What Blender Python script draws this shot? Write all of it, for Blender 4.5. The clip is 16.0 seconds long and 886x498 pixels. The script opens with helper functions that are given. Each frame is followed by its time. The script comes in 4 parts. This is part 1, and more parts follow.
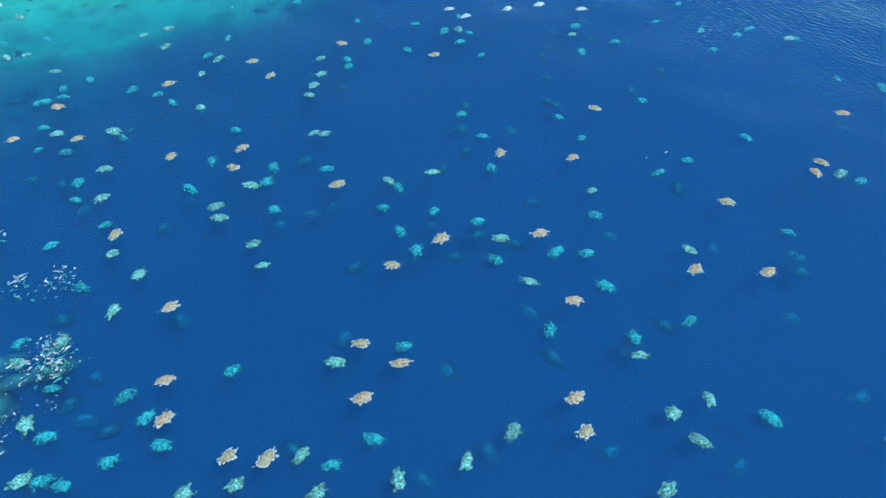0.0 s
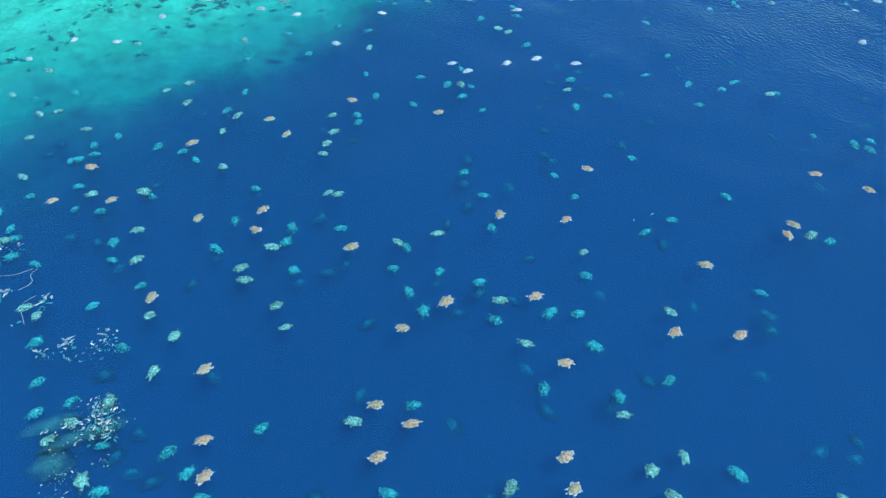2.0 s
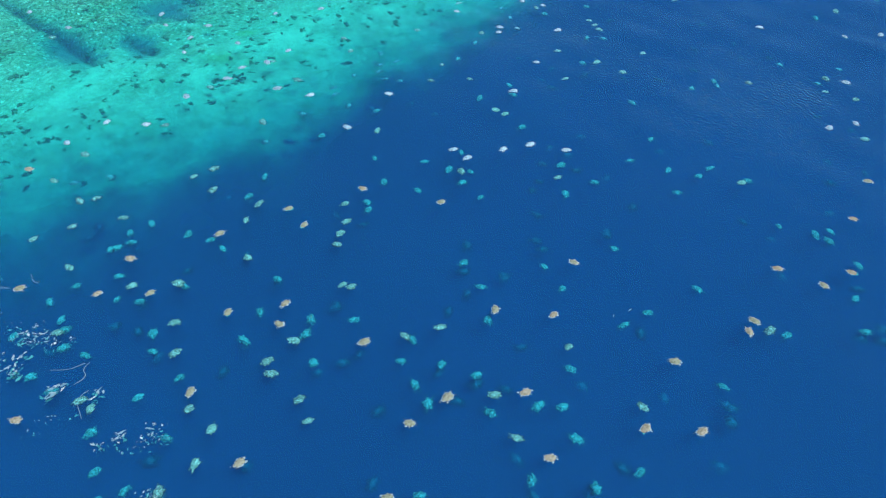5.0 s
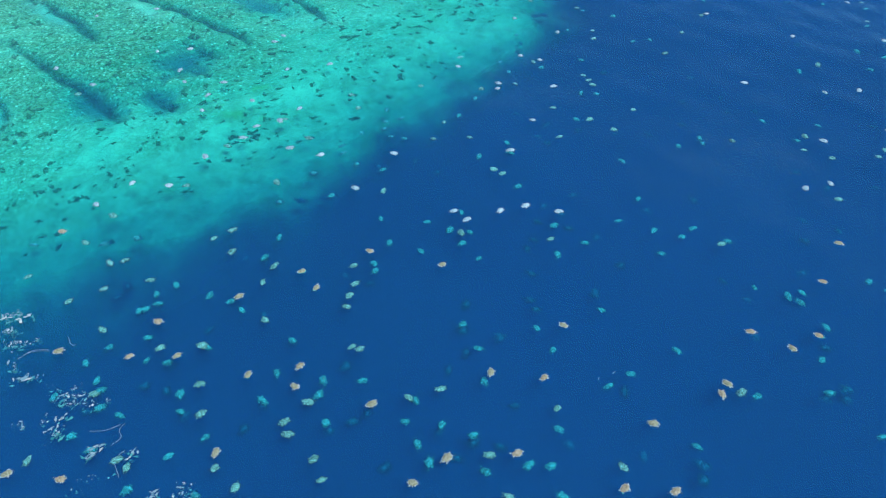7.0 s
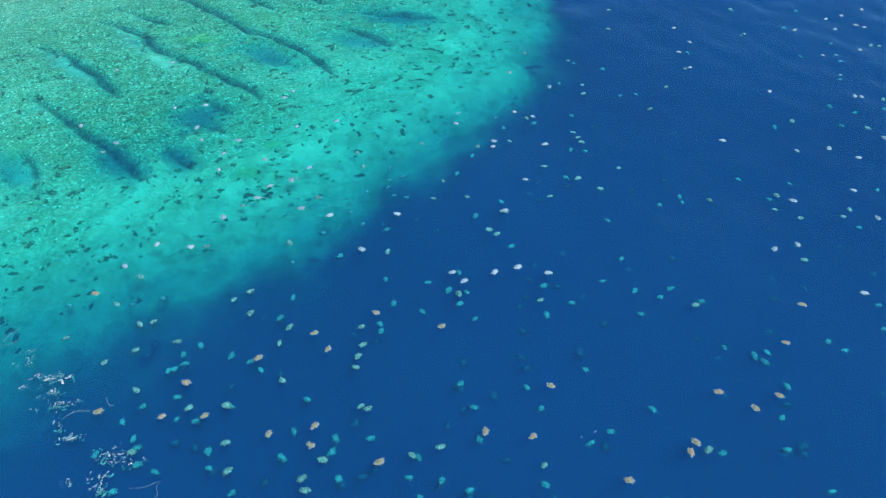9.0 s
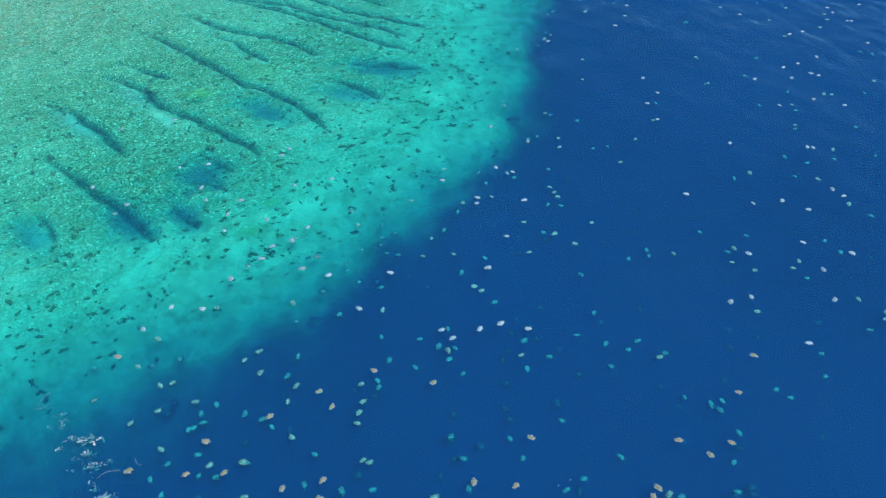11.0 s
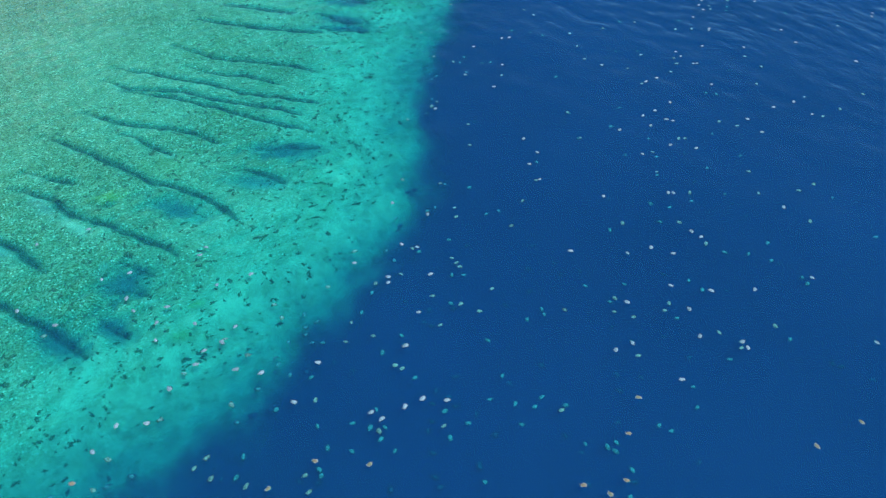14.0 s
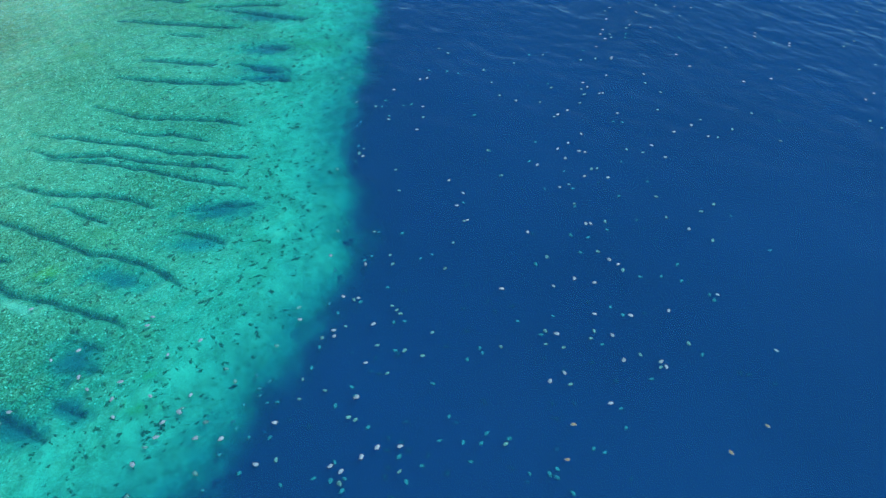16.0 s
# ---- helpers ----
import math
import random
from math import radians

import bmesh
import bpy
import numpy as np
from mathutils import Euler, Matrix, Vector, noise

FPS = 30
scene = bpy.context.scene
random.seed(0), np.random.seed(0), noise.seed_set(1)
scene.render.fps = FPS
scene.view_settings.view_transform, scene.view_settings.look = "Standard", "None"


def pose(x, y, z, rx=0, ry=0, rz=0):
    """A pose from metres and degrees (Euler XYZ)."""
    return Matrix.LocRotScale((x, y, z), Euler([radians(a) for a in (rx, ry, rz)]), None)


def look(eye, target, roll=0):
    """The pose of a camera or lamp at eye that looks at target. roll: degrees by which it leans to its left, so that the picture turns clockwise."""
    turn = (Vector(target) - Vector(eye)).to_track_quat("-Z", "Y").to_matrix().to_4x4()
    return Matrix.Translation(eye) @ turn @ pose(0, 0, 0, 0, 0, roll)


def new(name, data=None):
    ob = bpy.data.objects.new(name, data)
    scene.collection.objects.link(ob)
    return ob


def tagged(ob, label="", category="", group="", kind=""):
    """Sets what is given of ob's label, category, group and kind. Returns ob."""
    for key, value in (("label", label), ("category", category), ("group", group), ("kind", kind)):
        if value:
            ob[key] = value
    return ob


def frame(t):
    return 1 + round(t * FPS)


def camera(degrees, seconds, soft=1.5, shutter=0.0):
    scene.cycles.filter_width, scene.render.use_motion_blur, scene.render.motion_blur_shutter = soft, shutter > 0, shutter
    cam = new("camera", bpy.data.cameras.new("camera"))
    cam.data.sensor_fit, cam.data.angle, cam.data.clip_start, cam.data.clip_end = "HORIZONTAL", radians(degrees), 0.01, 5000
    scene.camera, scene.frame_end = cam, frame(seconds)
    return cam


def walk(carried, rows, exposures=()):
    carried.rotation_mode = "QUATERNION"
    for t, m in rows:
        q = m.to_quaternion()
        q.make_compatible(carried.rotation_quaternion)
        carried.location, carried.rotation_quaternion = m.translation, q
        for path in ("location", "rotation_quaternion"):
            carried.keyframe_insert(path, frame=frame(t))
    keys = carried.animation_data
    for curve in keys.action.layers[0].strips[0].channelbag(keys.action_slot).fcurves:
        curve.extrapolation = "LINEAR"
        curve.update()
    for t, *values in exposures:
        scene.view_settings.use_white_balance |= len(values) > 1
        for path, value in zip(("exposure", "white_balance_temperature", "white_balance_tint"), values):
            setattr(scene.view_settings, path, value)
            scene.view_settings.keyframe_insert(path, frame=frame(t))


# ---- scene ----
# A drone that climbs from 24 m to 94 m over the sea and turns to its right on the way.
cam = camera(63.8, 16.0, soft=1.2)
# seconds, eye x y z, yaw, pitch, roll
PATH = [
    (0, 0.00, 0.00, 24.00, 0.00, -42.09, -0.02),
    (0.5, -0.10, -0.12, 25.32, 0.00, -42.10, -0.09),
    (1, -0.18, -0.25, 26.76, 0.02, -42.15, -0.17),
    (1.5, -0.23, -0.36, 28.05, 0.04, -42.36, -0.13),
    (2, -0.30, -0.34, 29.38, -0.03, -42.45, 0.04),
    (2.5, -0.45, -0.22, 30.60, -0.19, -42.58, 0.19),
    (3, -0.66, -0.08, 31.99, -0.41, -42.71, 0.30),
    (3.5, -0.75, 0.02, 33.42, -0.49, -42.82, 0.35),
    (4, -0.68, 0.01, 35.09, -0.41, -42.81, 0.38),
    (6.5, -0.23, -0.02, 43.87, 0.38, -42.77, 0.03),
    (7, -0.15, -0.15, 45.86, 0.46, -42.67, -0.05),
    (7.5, -0.12, -0.27, 47.84, 0.55, -42.73, -0.05),
    (8, -0.09, -0.36, 50.08, 0.63, -42.80, -0.05),
    (8.5, -0.10, -0.46, 52.62, 0.58, -42.87, -0.06),
    (9, -0.19, -0.55, 55.42, 0.35, -42.91, -0.03),
    (11.5, -0.69, -1.47, 69.64, -2.45, -43.31, 0.13),
    (12, -0.44, -1.51, 72.34, -4.04, -43.36, 0.03),
    (12.5, -0.32, -1.56, 74.97, -5.70, -43.45, -0.02),
    (13, -0.30, -1.59, 77.63, -7.34, -43.39, -0.06),
    (13.5, -0.37, -1.60, 80.15, -8.96, -43.32, -0.02),
    (14, -0.36, -1.60, 82.82, -10.85, -43.00, -0.05),
    (14.5, -0.36, -1.74, 85.52, -12.81, -42.97, -0.07),
    (15, -0.46, -1.82, 88.30, -14.70, -42.90, -0.11),
    (15.5, -0.65, -1.88, 91.04, -16.38, -42.86, -0.07),
    (16, -0.86, -1.97, 93.84, -18.10, -42.73, -0.04),
]


def flown(x, y, z, yaw, pitch, roll):
    turn = pose(0, 0, 0, 0, 0, yaw) @ pose(0, 0, 0, 90 + pitch, 0, 0) @ pose(0, 0, 0, 0, 0, roll)
    return Matrix.Translation((x, y, z)) @ turn


EXPOSURES = ((0.0, 0.46), (4.0, 0.36), (8.0, 0.2), (12.0, 0.03), (16.0, -0.1))
walk(cam, [(t, flown(*row)) for t, *row in PATH], EXPOSURES)

# ---- sky, sun, light ----
SUN_HEIGHT, SUN_SIDE = 64.0, 124.0  # degrees above the horizon; degrees to the right of ahead
world = bpy.data.worlds.new("world")
scene.world = world
world.use_nodes = True
wn = world.node_tree.nodes
wn.clear()
sky = wn.new("ShaderNodeTexSky")
sky.sky_type, sky.sun_disc = "NISHITA", False
sky.dust_density, sky.ozone_density = 0.2, 2.5
sky.sun_elevation, sky.sun_rotation = radians(SUN_HEIGHT), radians(SUN_SIDE)
backg = wn.new("ShaderNodeBackground")
backg.inputs["Strength"].default_value = 0.15
wout = wn.new("ShaderNodeOutputWorld")
world.node_tree.links.new(sky.outputs[0], backg.inputs[0])
world.node_tree.links.new(backg.outputs[0], wout.inputs[0])
sun_data = bpy.data.lights.new("sun", "SUN")
sun_data.energy, sun_data.angle, sun_data.color = 4.4, radians(30.0), (1.0, 0.97, 0.92)
sun = new("sun", sun_data)
far = Vector((math.sin(radians(SUN_SIDE)) * math.cos(radians(SUN_HEIGHT)),
              math.cos(radians(SUN_SIDE)) * math.cos(radians(SUN_HEIGHT)), math.sin(radians(SUN_HEIGHT))))
sun.matrix_world = look(far * 200, (0, 0, 0))


# ---- materials ----
class Nodes:
    """A short way to write a node material."""

    def __init__(self, name):
        self.mat = bpy.data.materials.new(name)
        self.mat.use_nodes = True
        self.tree = self.mat.node_tree
        self.tree.nodes.clear()
        self.out = self.add("ShaderNodeOutputMaterial")

    def add(self, kind, **props):
        n = self.tree.nodes.new(kind)
        for key, value in props.items():
            if key == "op":
                n.operation = value
            elif key == "blend":
                n.blend_type = value
            elif key == "feature":
                n.feature = value
            elif key == "attribute":
                n.attribute_name = value
        return n

    def put(self, value, socket):
        if isinstance(value, bpy.types.NodeSocket):
            self.tree.links.new(value, socket)
        elif isinstance(value, (tuple, list)) and len(value) == 3 and socket.type == "RGBA":
            socket.default_value = (*value, 1)
        else:
            socket.default_value = value

    def place(self, stretch=(1, 1, 1), turn=0.0):
        g = self.add("ShaderNodeNewGeometry")
        turned, m = self.add("ShaderNodeMapping"), self.add("ShaderNodeMapping")
        self.put(g.outputs["Position"], turned.inputs["Vector"])
        turned.inputs["Rotation"].default_value = (0, 0, radians(turn))
        self.put(turned.outputs[0], m.inputs["Vector"])
        m.inputs["Scale"].default_value = stretch
        return m.outputs[0]

    def noise(self, scale, detail=3.0, rough=0.5, at=None):
        n = self.add("ShaderNodeTexNoise")
        self.put(at or self.place(), n.inputs["Vector"])
        n.inputs["Scale"].default_value, n.inputs["Detail"].default_value = scale, detail
        n.inputs["Roughness"].default_value = rough
        return n.outputs["Fac"]

    def cells(self, scale, at=None, feature="F1"):
        n = self.add("ShaderNodeTexVoronoi", feature=feature)
        self.put(at or self.place(), n.inputs["Vector"])
        n.inputs["Scale"].default_value = scale
        return n.outputs["Distance"]

    def ramp(self, value, low, high, a=0.0, b=1.0):
        n = self.add("ShaderNodeMapRange")
        for v, key in ((value, 0), (low, 1), (high, 2), (a, 3), (b, 4)):
            self.put(v, n.inputs[key])
        return n.outputs[0]

    def math(self, op, a, b=0.0):
        n = self.add("ShaderNodeMath", op=op)
        self.put(a, n.inputs[0]), self.put(b, n.inputs[1])
        return n.outputs[0]

    def mix(self, fac, a, b, blend="MIX"):
        n = self.add("ShaderNodeMixRGB", blend=blend)
        self.put(fac, n.inputs[0]), self.put(a, n.inputs[1]), self.put(b, n.inputs[2])
        return n.outputs[0]

    def bump(self, height, strength, distance):
        n = self.add("ShaderNodeBump")
        n.inputs["Strength"].default_value, n.inputs["Distance"].default_value = strength, distance
        self.put(height, n.inputs["Height"])
        return n.outputs[0]

    def finish(self, shader):
        self.put(shader, self.out.inputs["Surface"])
        return self.mat

    def surface(self, colour, rough=0.8, normal=None, spec=0.3):
        b = self.add("ShaderNodeBsdfPrincipled")
        self.put(colour, b.inputs["Base Color"]), self.put(rough, b.inputs["Roughness"])
        b.inputs["Specular IOR Level"].default_value = spec
        if normal:
            self.put(normal, b.inputs["Normal"])
        return self.finish(b.outputs[0])


def slab_shader(n, tint, scatter, colour):
    """A slab of water: lets tinted light through and throws a part of it back, blue, the more the thicker it is."""
    thick = n.add("ShaderNodeAttribute", attribute="thick").outputs["Fac"]
    clear = n.add("ShaderNodeBsdfTransparent")
    n.put(n.mix(thick, (1, 1, 1), tint), clear.inputs[0])
    back = n.add("ShaderNodeBsdfDiffuse")
    patch = n.noise(0.02, 2.0)
    n.put(n.mix(n.ramp(patch, 0.3, 0.7), tuple(0.93 * c for c in colour), tuple(1.07 * c for c in colour)), back.inputs[0])
    both = n.add("ShaderNodeMixShader")
    n.put(n.math("MULTIPLY", thick, scatter), both.inputs[0])
    n.put(clear.outputs[0], both.inputs[1]), n.put(back.outputs[0], both.inputs[2])
    return both.outputs[0]


def water_surface_material(tint, scatter, colour):
    n = Nodes("sea_surface")
    ripple = n.noise(1.9, 1.5, 0.5, n.place((1.0, 1.4, 1), 58))
    chop = n.noise(0.2, 1.5, 0.5, n.place((0.85, 1.2, 1), 64))
    swell = n.noise(0.05, 2.0, 0.45, n.place((0.7, 1.5, 1), 66))
    where = n.add("ShaderNodeSeparateXYZ")
    n.put(n.place(), where.inputs[0])
    outward = n.math("ADD", n.math("MULTIPLY", where.outputs[0], 0.6), where.outputs[1])
    seaward = n.math("ADD", n.math("MULTIPLY", where.outputs[0], 1.7), where.outputs[1])
    wind = n.ramp(outward, 90, 215, 0.15, 1.0)
    patches = n.ramp(n.noise(0.035, 2.0, 0.5), 0.40, 0.60, 0.09, 0.19)
    ruffled = n.math("MULTIPLY", n.ramp(seaward, 44, 96, 0.03, 1.0), n.math("MULTIPLY", n.ramp(outward, 74, 110, 1.0, 0.03), n.ramp(where.outputs[0], 36, 60, 1.0, 0.04)))
    inshore = n.math("SUBTRACT", n.math("MULTIPLY", where.outputs[1], 0.55), where.outputs[0])
    ruffled = n.math("ADD", ruffled, n.ramp(inshore, 165, 200, 0.0, 1.6))
    small = n.math("MULTIPLY", ripple, n.math("MULTIPLY", patches, ruffled))
    large = n.math("ADD", n.math("MULTIPLY", chop, n.math("MULTIPLY", wind, 0.65)), n.math("MULTIPLY", swell, 0.85))
    height = n.math("ADD", small, large)
    normal = n.bump(height, 1.0, 1.0)
    fresnel = n.add("ShaderNodeFresnel")
    fresnel.inputs["IOR"].default_value = 1.33
    n.put(normal, fresnel.inputs["Normal"])
    gloss = n.add("ShaderNodeBsdfGlossy")
    n.put((0.44, 0.78, 0.92), gloss.inputs[0])
    gloss.inputs["Roughness"].default_value = 0.10
    n.put(normal, gloss.inputs["Normal"])
    both = n.add("ShaderNodeMixShader")
    n.put(fresnel.outputs[0], both.inputs[0])
    n.put(slab_shader(n, tint, scatter, colour), both.inputs[1]), n.put(gloss.outputs[0], both.inputs[2])
    return n.finish(both.outputs[0])


def water_material(tint, scatter, colour):
    n = Nodes("water_body")
    return n.finish(slab_shader(n, tint, scatter, colour))


def deep_material():
    n = Nodes("deep_water")
    return n.surface(n.mix(n.noise(0.02, 2.0), (0.02, 0.20, 0.62), (0.03, 0.25, 0.72)), 0.9, spec=0.0)


def seabed_material():
    n = Nodes("reef_bottom")
    rubble = n.add("ShaderNodeAttribute", attribute="rubble").outputs["Fac"]
    sand = n.add("ShaderNodeAttribute", attribute="sand").outputs["Fac"]
    flat = n.add("ShaderNodeAttribute", attribute="flat").outputs["Fac"]
    fine = n.noise(2.6, 5.0, 0.75)
    blot = n.noise(0.22, 5.0, 0.65)
    wide = n.noise(0.03, 3.0, 0.5)
    knots = n.noise(0.55, 3.0, 0.6)
    base = n.mix(n.ramp(blot, 0.34, 0.60), (0.50, 0.58, 0.43), (0.80, 0.87, 0.70))
    base = n.mix(n.ramp(knots, 0.54, 0.70, 0.0, 0.45), base, (0.24, 0.32, 0.20))
    grown = n.mix(n.ramp(fine, 0.42, 0.57), (0.09, 0.17, 0.09), (0.47, 0.61, 0.43))
    lumps = n.noise(0.75, 3.0, 0.6)
    grown = n.mix(n.ramp(lumps, 0.42, 0.56), n.mix(0.45, grown, (0.16, 0.22, 0.10)), grown)
    base = n.mix(n.ramp(fine, 0.42, 0.58, 0.28, 0.0), base, (0.16, 0.24, 0.13))
    cover = n.math("MULTIPLY", flat, n.ramp(wide, 0.3, 0.6, 0.6, 1.0))
    colour = n.mix(cover, base, grown)
    specks = n.ramp(n.cells(1.25), 0.14, 0.26, 1.0, 0.0)
    tiny = n.ramp(n.cells(2.9), 0.16, 0.30, 0.8, 0.0)
    specks = n.math("MAXIMUM", specks, n.math("MULTIPLY", tiny, n.ramp(n.noise(0.3, 2.0, 0.5), 0.4, 0.6)))
    colour = n.mix(n.math("MULTIPLY", specks, n.math("MULTIPLY", n.ramp(flat, 0.0, 0.5, 0.3, 1.0), n.ramp(lumps, 0.38, 0.55, 0.35, 1.0))), colour, (0.95, 0.96, 0.86))
    green = n.ramp(n.noise(0.05, 2.0, 0.5, n.place((1, 1, 1), 70)), 0.62, 0.75)
    colour = n.mix(n.math("MULTIPLY", green, 0.35), colour, (0.34, 0.42, 0.14))
    inner = n.add("ShaderNodeAttribute", attribute="inner").outputs["Fac"]
    turf = n.mix(n.ramp(fine, 0.40, 0.62), (0.13, 0.11, 0.05), (0.46, 0.41, 0.25))
    colour = n.mix(n.math("MULTIPLY", inner, n.ramp(wide, 0.3, 0.6, 0.2, 0.5)), colour, turf)
    algae = n.add("ShaderNodeAttribute", attribute="algae").outputs["Fac"]
    colour = n.mix(algae, colour, (0.42, 0.60, 0.06))
    colour = n.mix(sand, colour, n.mix(blot, (0.30, 0.33, 0.37), (0.44, 0.46, 0.47)))
    pale = n.add("ShaderNodeAttribute", attribute="pale").outputs["Fac"]
    colour = n.mix(pale, colour, n.mix(blot, (0.72, 0.73, 0.62), (0.92, 0.92, 0.82)))
    # dark rubble, and the shade down in the grooves painted along with it
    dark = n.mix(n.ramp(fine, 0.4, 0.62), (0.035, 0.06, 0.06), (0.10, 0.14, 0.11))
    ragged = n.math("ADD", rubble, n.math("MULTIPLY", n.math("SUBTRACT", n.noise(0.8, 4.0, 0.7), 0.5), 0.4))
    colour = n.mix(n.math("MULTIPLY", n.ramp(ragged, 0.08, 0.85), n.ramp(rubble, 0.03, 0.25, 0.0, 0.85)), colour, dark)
    return n.surface(colour, 0.95, n.bump(n.math("ADD", fine, blot), 0.35, 0.2), 0.1)


def coral_material():
    n = Nodes("coral")
    info = n.add("ShaderNodeObjectInfo").outputs["Random"]
    isle = n.add("ShaderNodeNewGeometry").outputs["Random Per Island"]
    r = n.math("FRACT", n.math("ADD", info, isle))
    tone = n.mix(r, (0.09, 0.14, 0.09), (0.19, 0.25, 0.16))
    tone = n.mix(n.ramp(n.math("FRACT", n.math("MULTIPLY", r, 9.0)), 0.84, 0.94), tone, (0.50, 0.54, 0.44))
    return n.surface(n.mix(n.ramp(n.noise(6.0, 4.0, 0.7), 0.35, 0.7), tone, (0.24, 0.29, 0.20)), 0.95, n.bump(n.noise(9.0), 0.6, 0.1), 0.1)


def dome_material(low, high, other):
    n = Nodes("mottled_dome")
    info = n.add("ShaderNodeObjectInfo").outputs["Random"]
    isle = n.add("ShaderNodeNewGeometry").outputs["Random Per Island"]
    r = n.math("FRACT", n.math("ADD", info, isle))
    g = n.place()
    tone = n.mix(r, low, high)
    tone = n.mix(n.ramp(n.math("FRACT", n.math("MULTIPLY", r, 7.0)), 0.55, 0.75), tone, other)
    mott = n.noise(9.0, 4.0, 0.75, g)
    colour = n.mix(n.ramp(mott, 0.40, 0.58), n.mix(0.7, tone, (0.06, 0.07, 0.04)), n.mix(0.2, tone, (0.42, 0.44, 0.38)))
    return n.surface(colour, 0.8, n.bump(mott, 0.4, 0.03), 0.1)


def sunk_material(name, lights, darks, scale, low, high, reach, tear=5.5, least=0.0):
    """Mottled light and dark, on domes with rippled light put into the colour, and torn into gaps towards the margin,
    as the water between breaks it up.
    """
    n = Nodes(name)
    info = n.add("ShaderNodeObjectInfo").outputs["Random"]
    isle = n.add("ShaderNodeNewGeometry").outputs["Random Per Island"]
    r = n.math("FRACT", n.math("ADD", info, isle))
    g = n.place()
    light, dark = n.mix(r, *lights), n.mix(n.math("FRACT", n.math("MULTIPLY", r, 5.0)), *darks)
    fleck = n.ramp(n.noise(scale, 4.0, 0.8, g), low, high)
    broad = n.ramp(n.noise(3.0, 2.0, 0.5, g), 0.35, 0.6, 0.45, 1.0)
    b = n.add("ShaderNodeBsdfPrincipled")
    n.put(n.mix(n.math("MULTIPLY", fleck, broad), dark, light), b.inputs["Base Color"])
    b.inputs["Roughness"].default_value, b.inputs["Specular IOR Level"].default_value = 0.6, 0.2
    clear = n.add("ShaderNodeBsdfTransparent")
    margin = n.add("ShaderNodeAttribute", attribute="margin").outputs["Fac"]
    torn = n.math("ADD", margin, n.math("MULTIPLY", n.math("SUBTRACT", n.noise(tear, 3.0, 0.7, g), 0.5), 2.0))
    both = n.add("ShaderNodeMixShader")
    n.put(n.ramp(torn, reach, 1.15, least, 1.0), both.inputs[0])
    n.put(b.outputs[0], both.inputs[1]), n.put(clear.outputs[0], both.inputs[2])
    return n.finish(both.outputs[0])


def rim_material():
    """The pale torn fringe round the ovals that float at the surface."""
    n = Nodes("pale_rim")
    info = n.add("ShaderNodeObjectInfo").outputs["Random"]
    g = n.place()
    tone = n.mix(info, (0.16, 0.27, 0.33), (0.24, 0.38, 0.46))
    b = n.add("ShaderNodeBsdfPrincipled")
    n.put(n.mix(n.ramp(n.noise(10.0, 3.0, 0.7, g), 0.38, 0.58), n.mix(0.5, tone, (0.10, 0.12, 0.08)), tone), b.inputs["Base Color"])
    b.inputs["Roughness"].default_value, b.inputs["Specular IOR Level"].default_value = 0.8, 0.1
    clear = n.add("ShaderNodeBsdfTransparent")
    margin = n.add("ShaderNodeAttribute", attribute="margin").outputs["Fac"]
    torn = n.math("ADD", margin, n.math("MULTIPLY", n.math("SUBTRACT", n.noise(6.5, 3.0, 0.65, g), 0.5), 2.2))
    both = n.add("ShaderNodeMixShader")
    n.put(n.ramp(torn, 0.98, 1.08), both.inputs[0])
    n.put(b.outputs[0], both.inputs[1]), n.put(clear.outputs[0], both.inputs[2])
    return n.finish(both.outputs[0])


def foam_material():
    n = Nodes("foam")
    isle = n.add("ShaderNodeNewGeometry").outputs["Random Per Island"]
    tone = n.mix(n.math("POWER", isle, 2.5), (0.10, 0.22, 0.30), (0.48, 0.56, 0.57))
    tone = n.mix(n.ramp(n.noise(7.0, 4.0, 0.7), 0.35, 0.65, 0.0, 0.5), tone, (0.10, 0.22, 0.24))
    return n.surface(tone, 0.7, n.bump(n.noise(20.0), 0.5, 0.02), 0.3)


DEEP = deep_material()
SEABED = seabed_material()
CORAL = coral_material()
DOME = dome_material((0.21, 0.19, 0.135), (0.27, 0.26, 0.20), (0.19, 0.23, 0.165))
# the same dome for far ovals, haze of distance put into its colour
FAR_HAZED = dome_material((0.13, 0.32, 0.45), (0.20, 0.43, 0.60), (0.27, 0.50, 0.66))
# sunk domes: bright flecks are light broken by ripples, painted into the colour
RIPPLE_LIT = sunk_material("ripple_lit_dome", ((0.88, 0.70, 0.76), (0.95, 0.80, 0.88)), ((0.14, 0.10, 0.09), (0.28, 0.24, 0.22)), 11.0, 0.46, 0.57, 0.85)
RIM = rim_material()
DIM = sunk_material("dim_dome", ((0.92, 0.66, 0.84), (0.95, 0.74, 0.92)), ((0.14, 0.11, 0.12), (0.30, 0.27, 0.30)), 8.0, 0.42, 0.57, 0.6)
FAINT = sunk_material("faint_dome", ((0.90, 0.58, 0.95), (0.95, 0.64, 0.95)), ((0.42, 0.30, 0.46), (0.55, 0.38, 0.58)), 6.0, 0.40, 0.60, 0.1, 4.5, 0.35)
FOAM = foam_material()
MILKY = sunk_material("milky_foam", ((0.34, 0.50, 0.58), (0.42, 0.58, 0.66)), ((0.10, 0.22, 0.32), (0.14, 0.28, 0.38)), 2.2, 0.35, 0.65, -0.8, 2.4, 0.62)

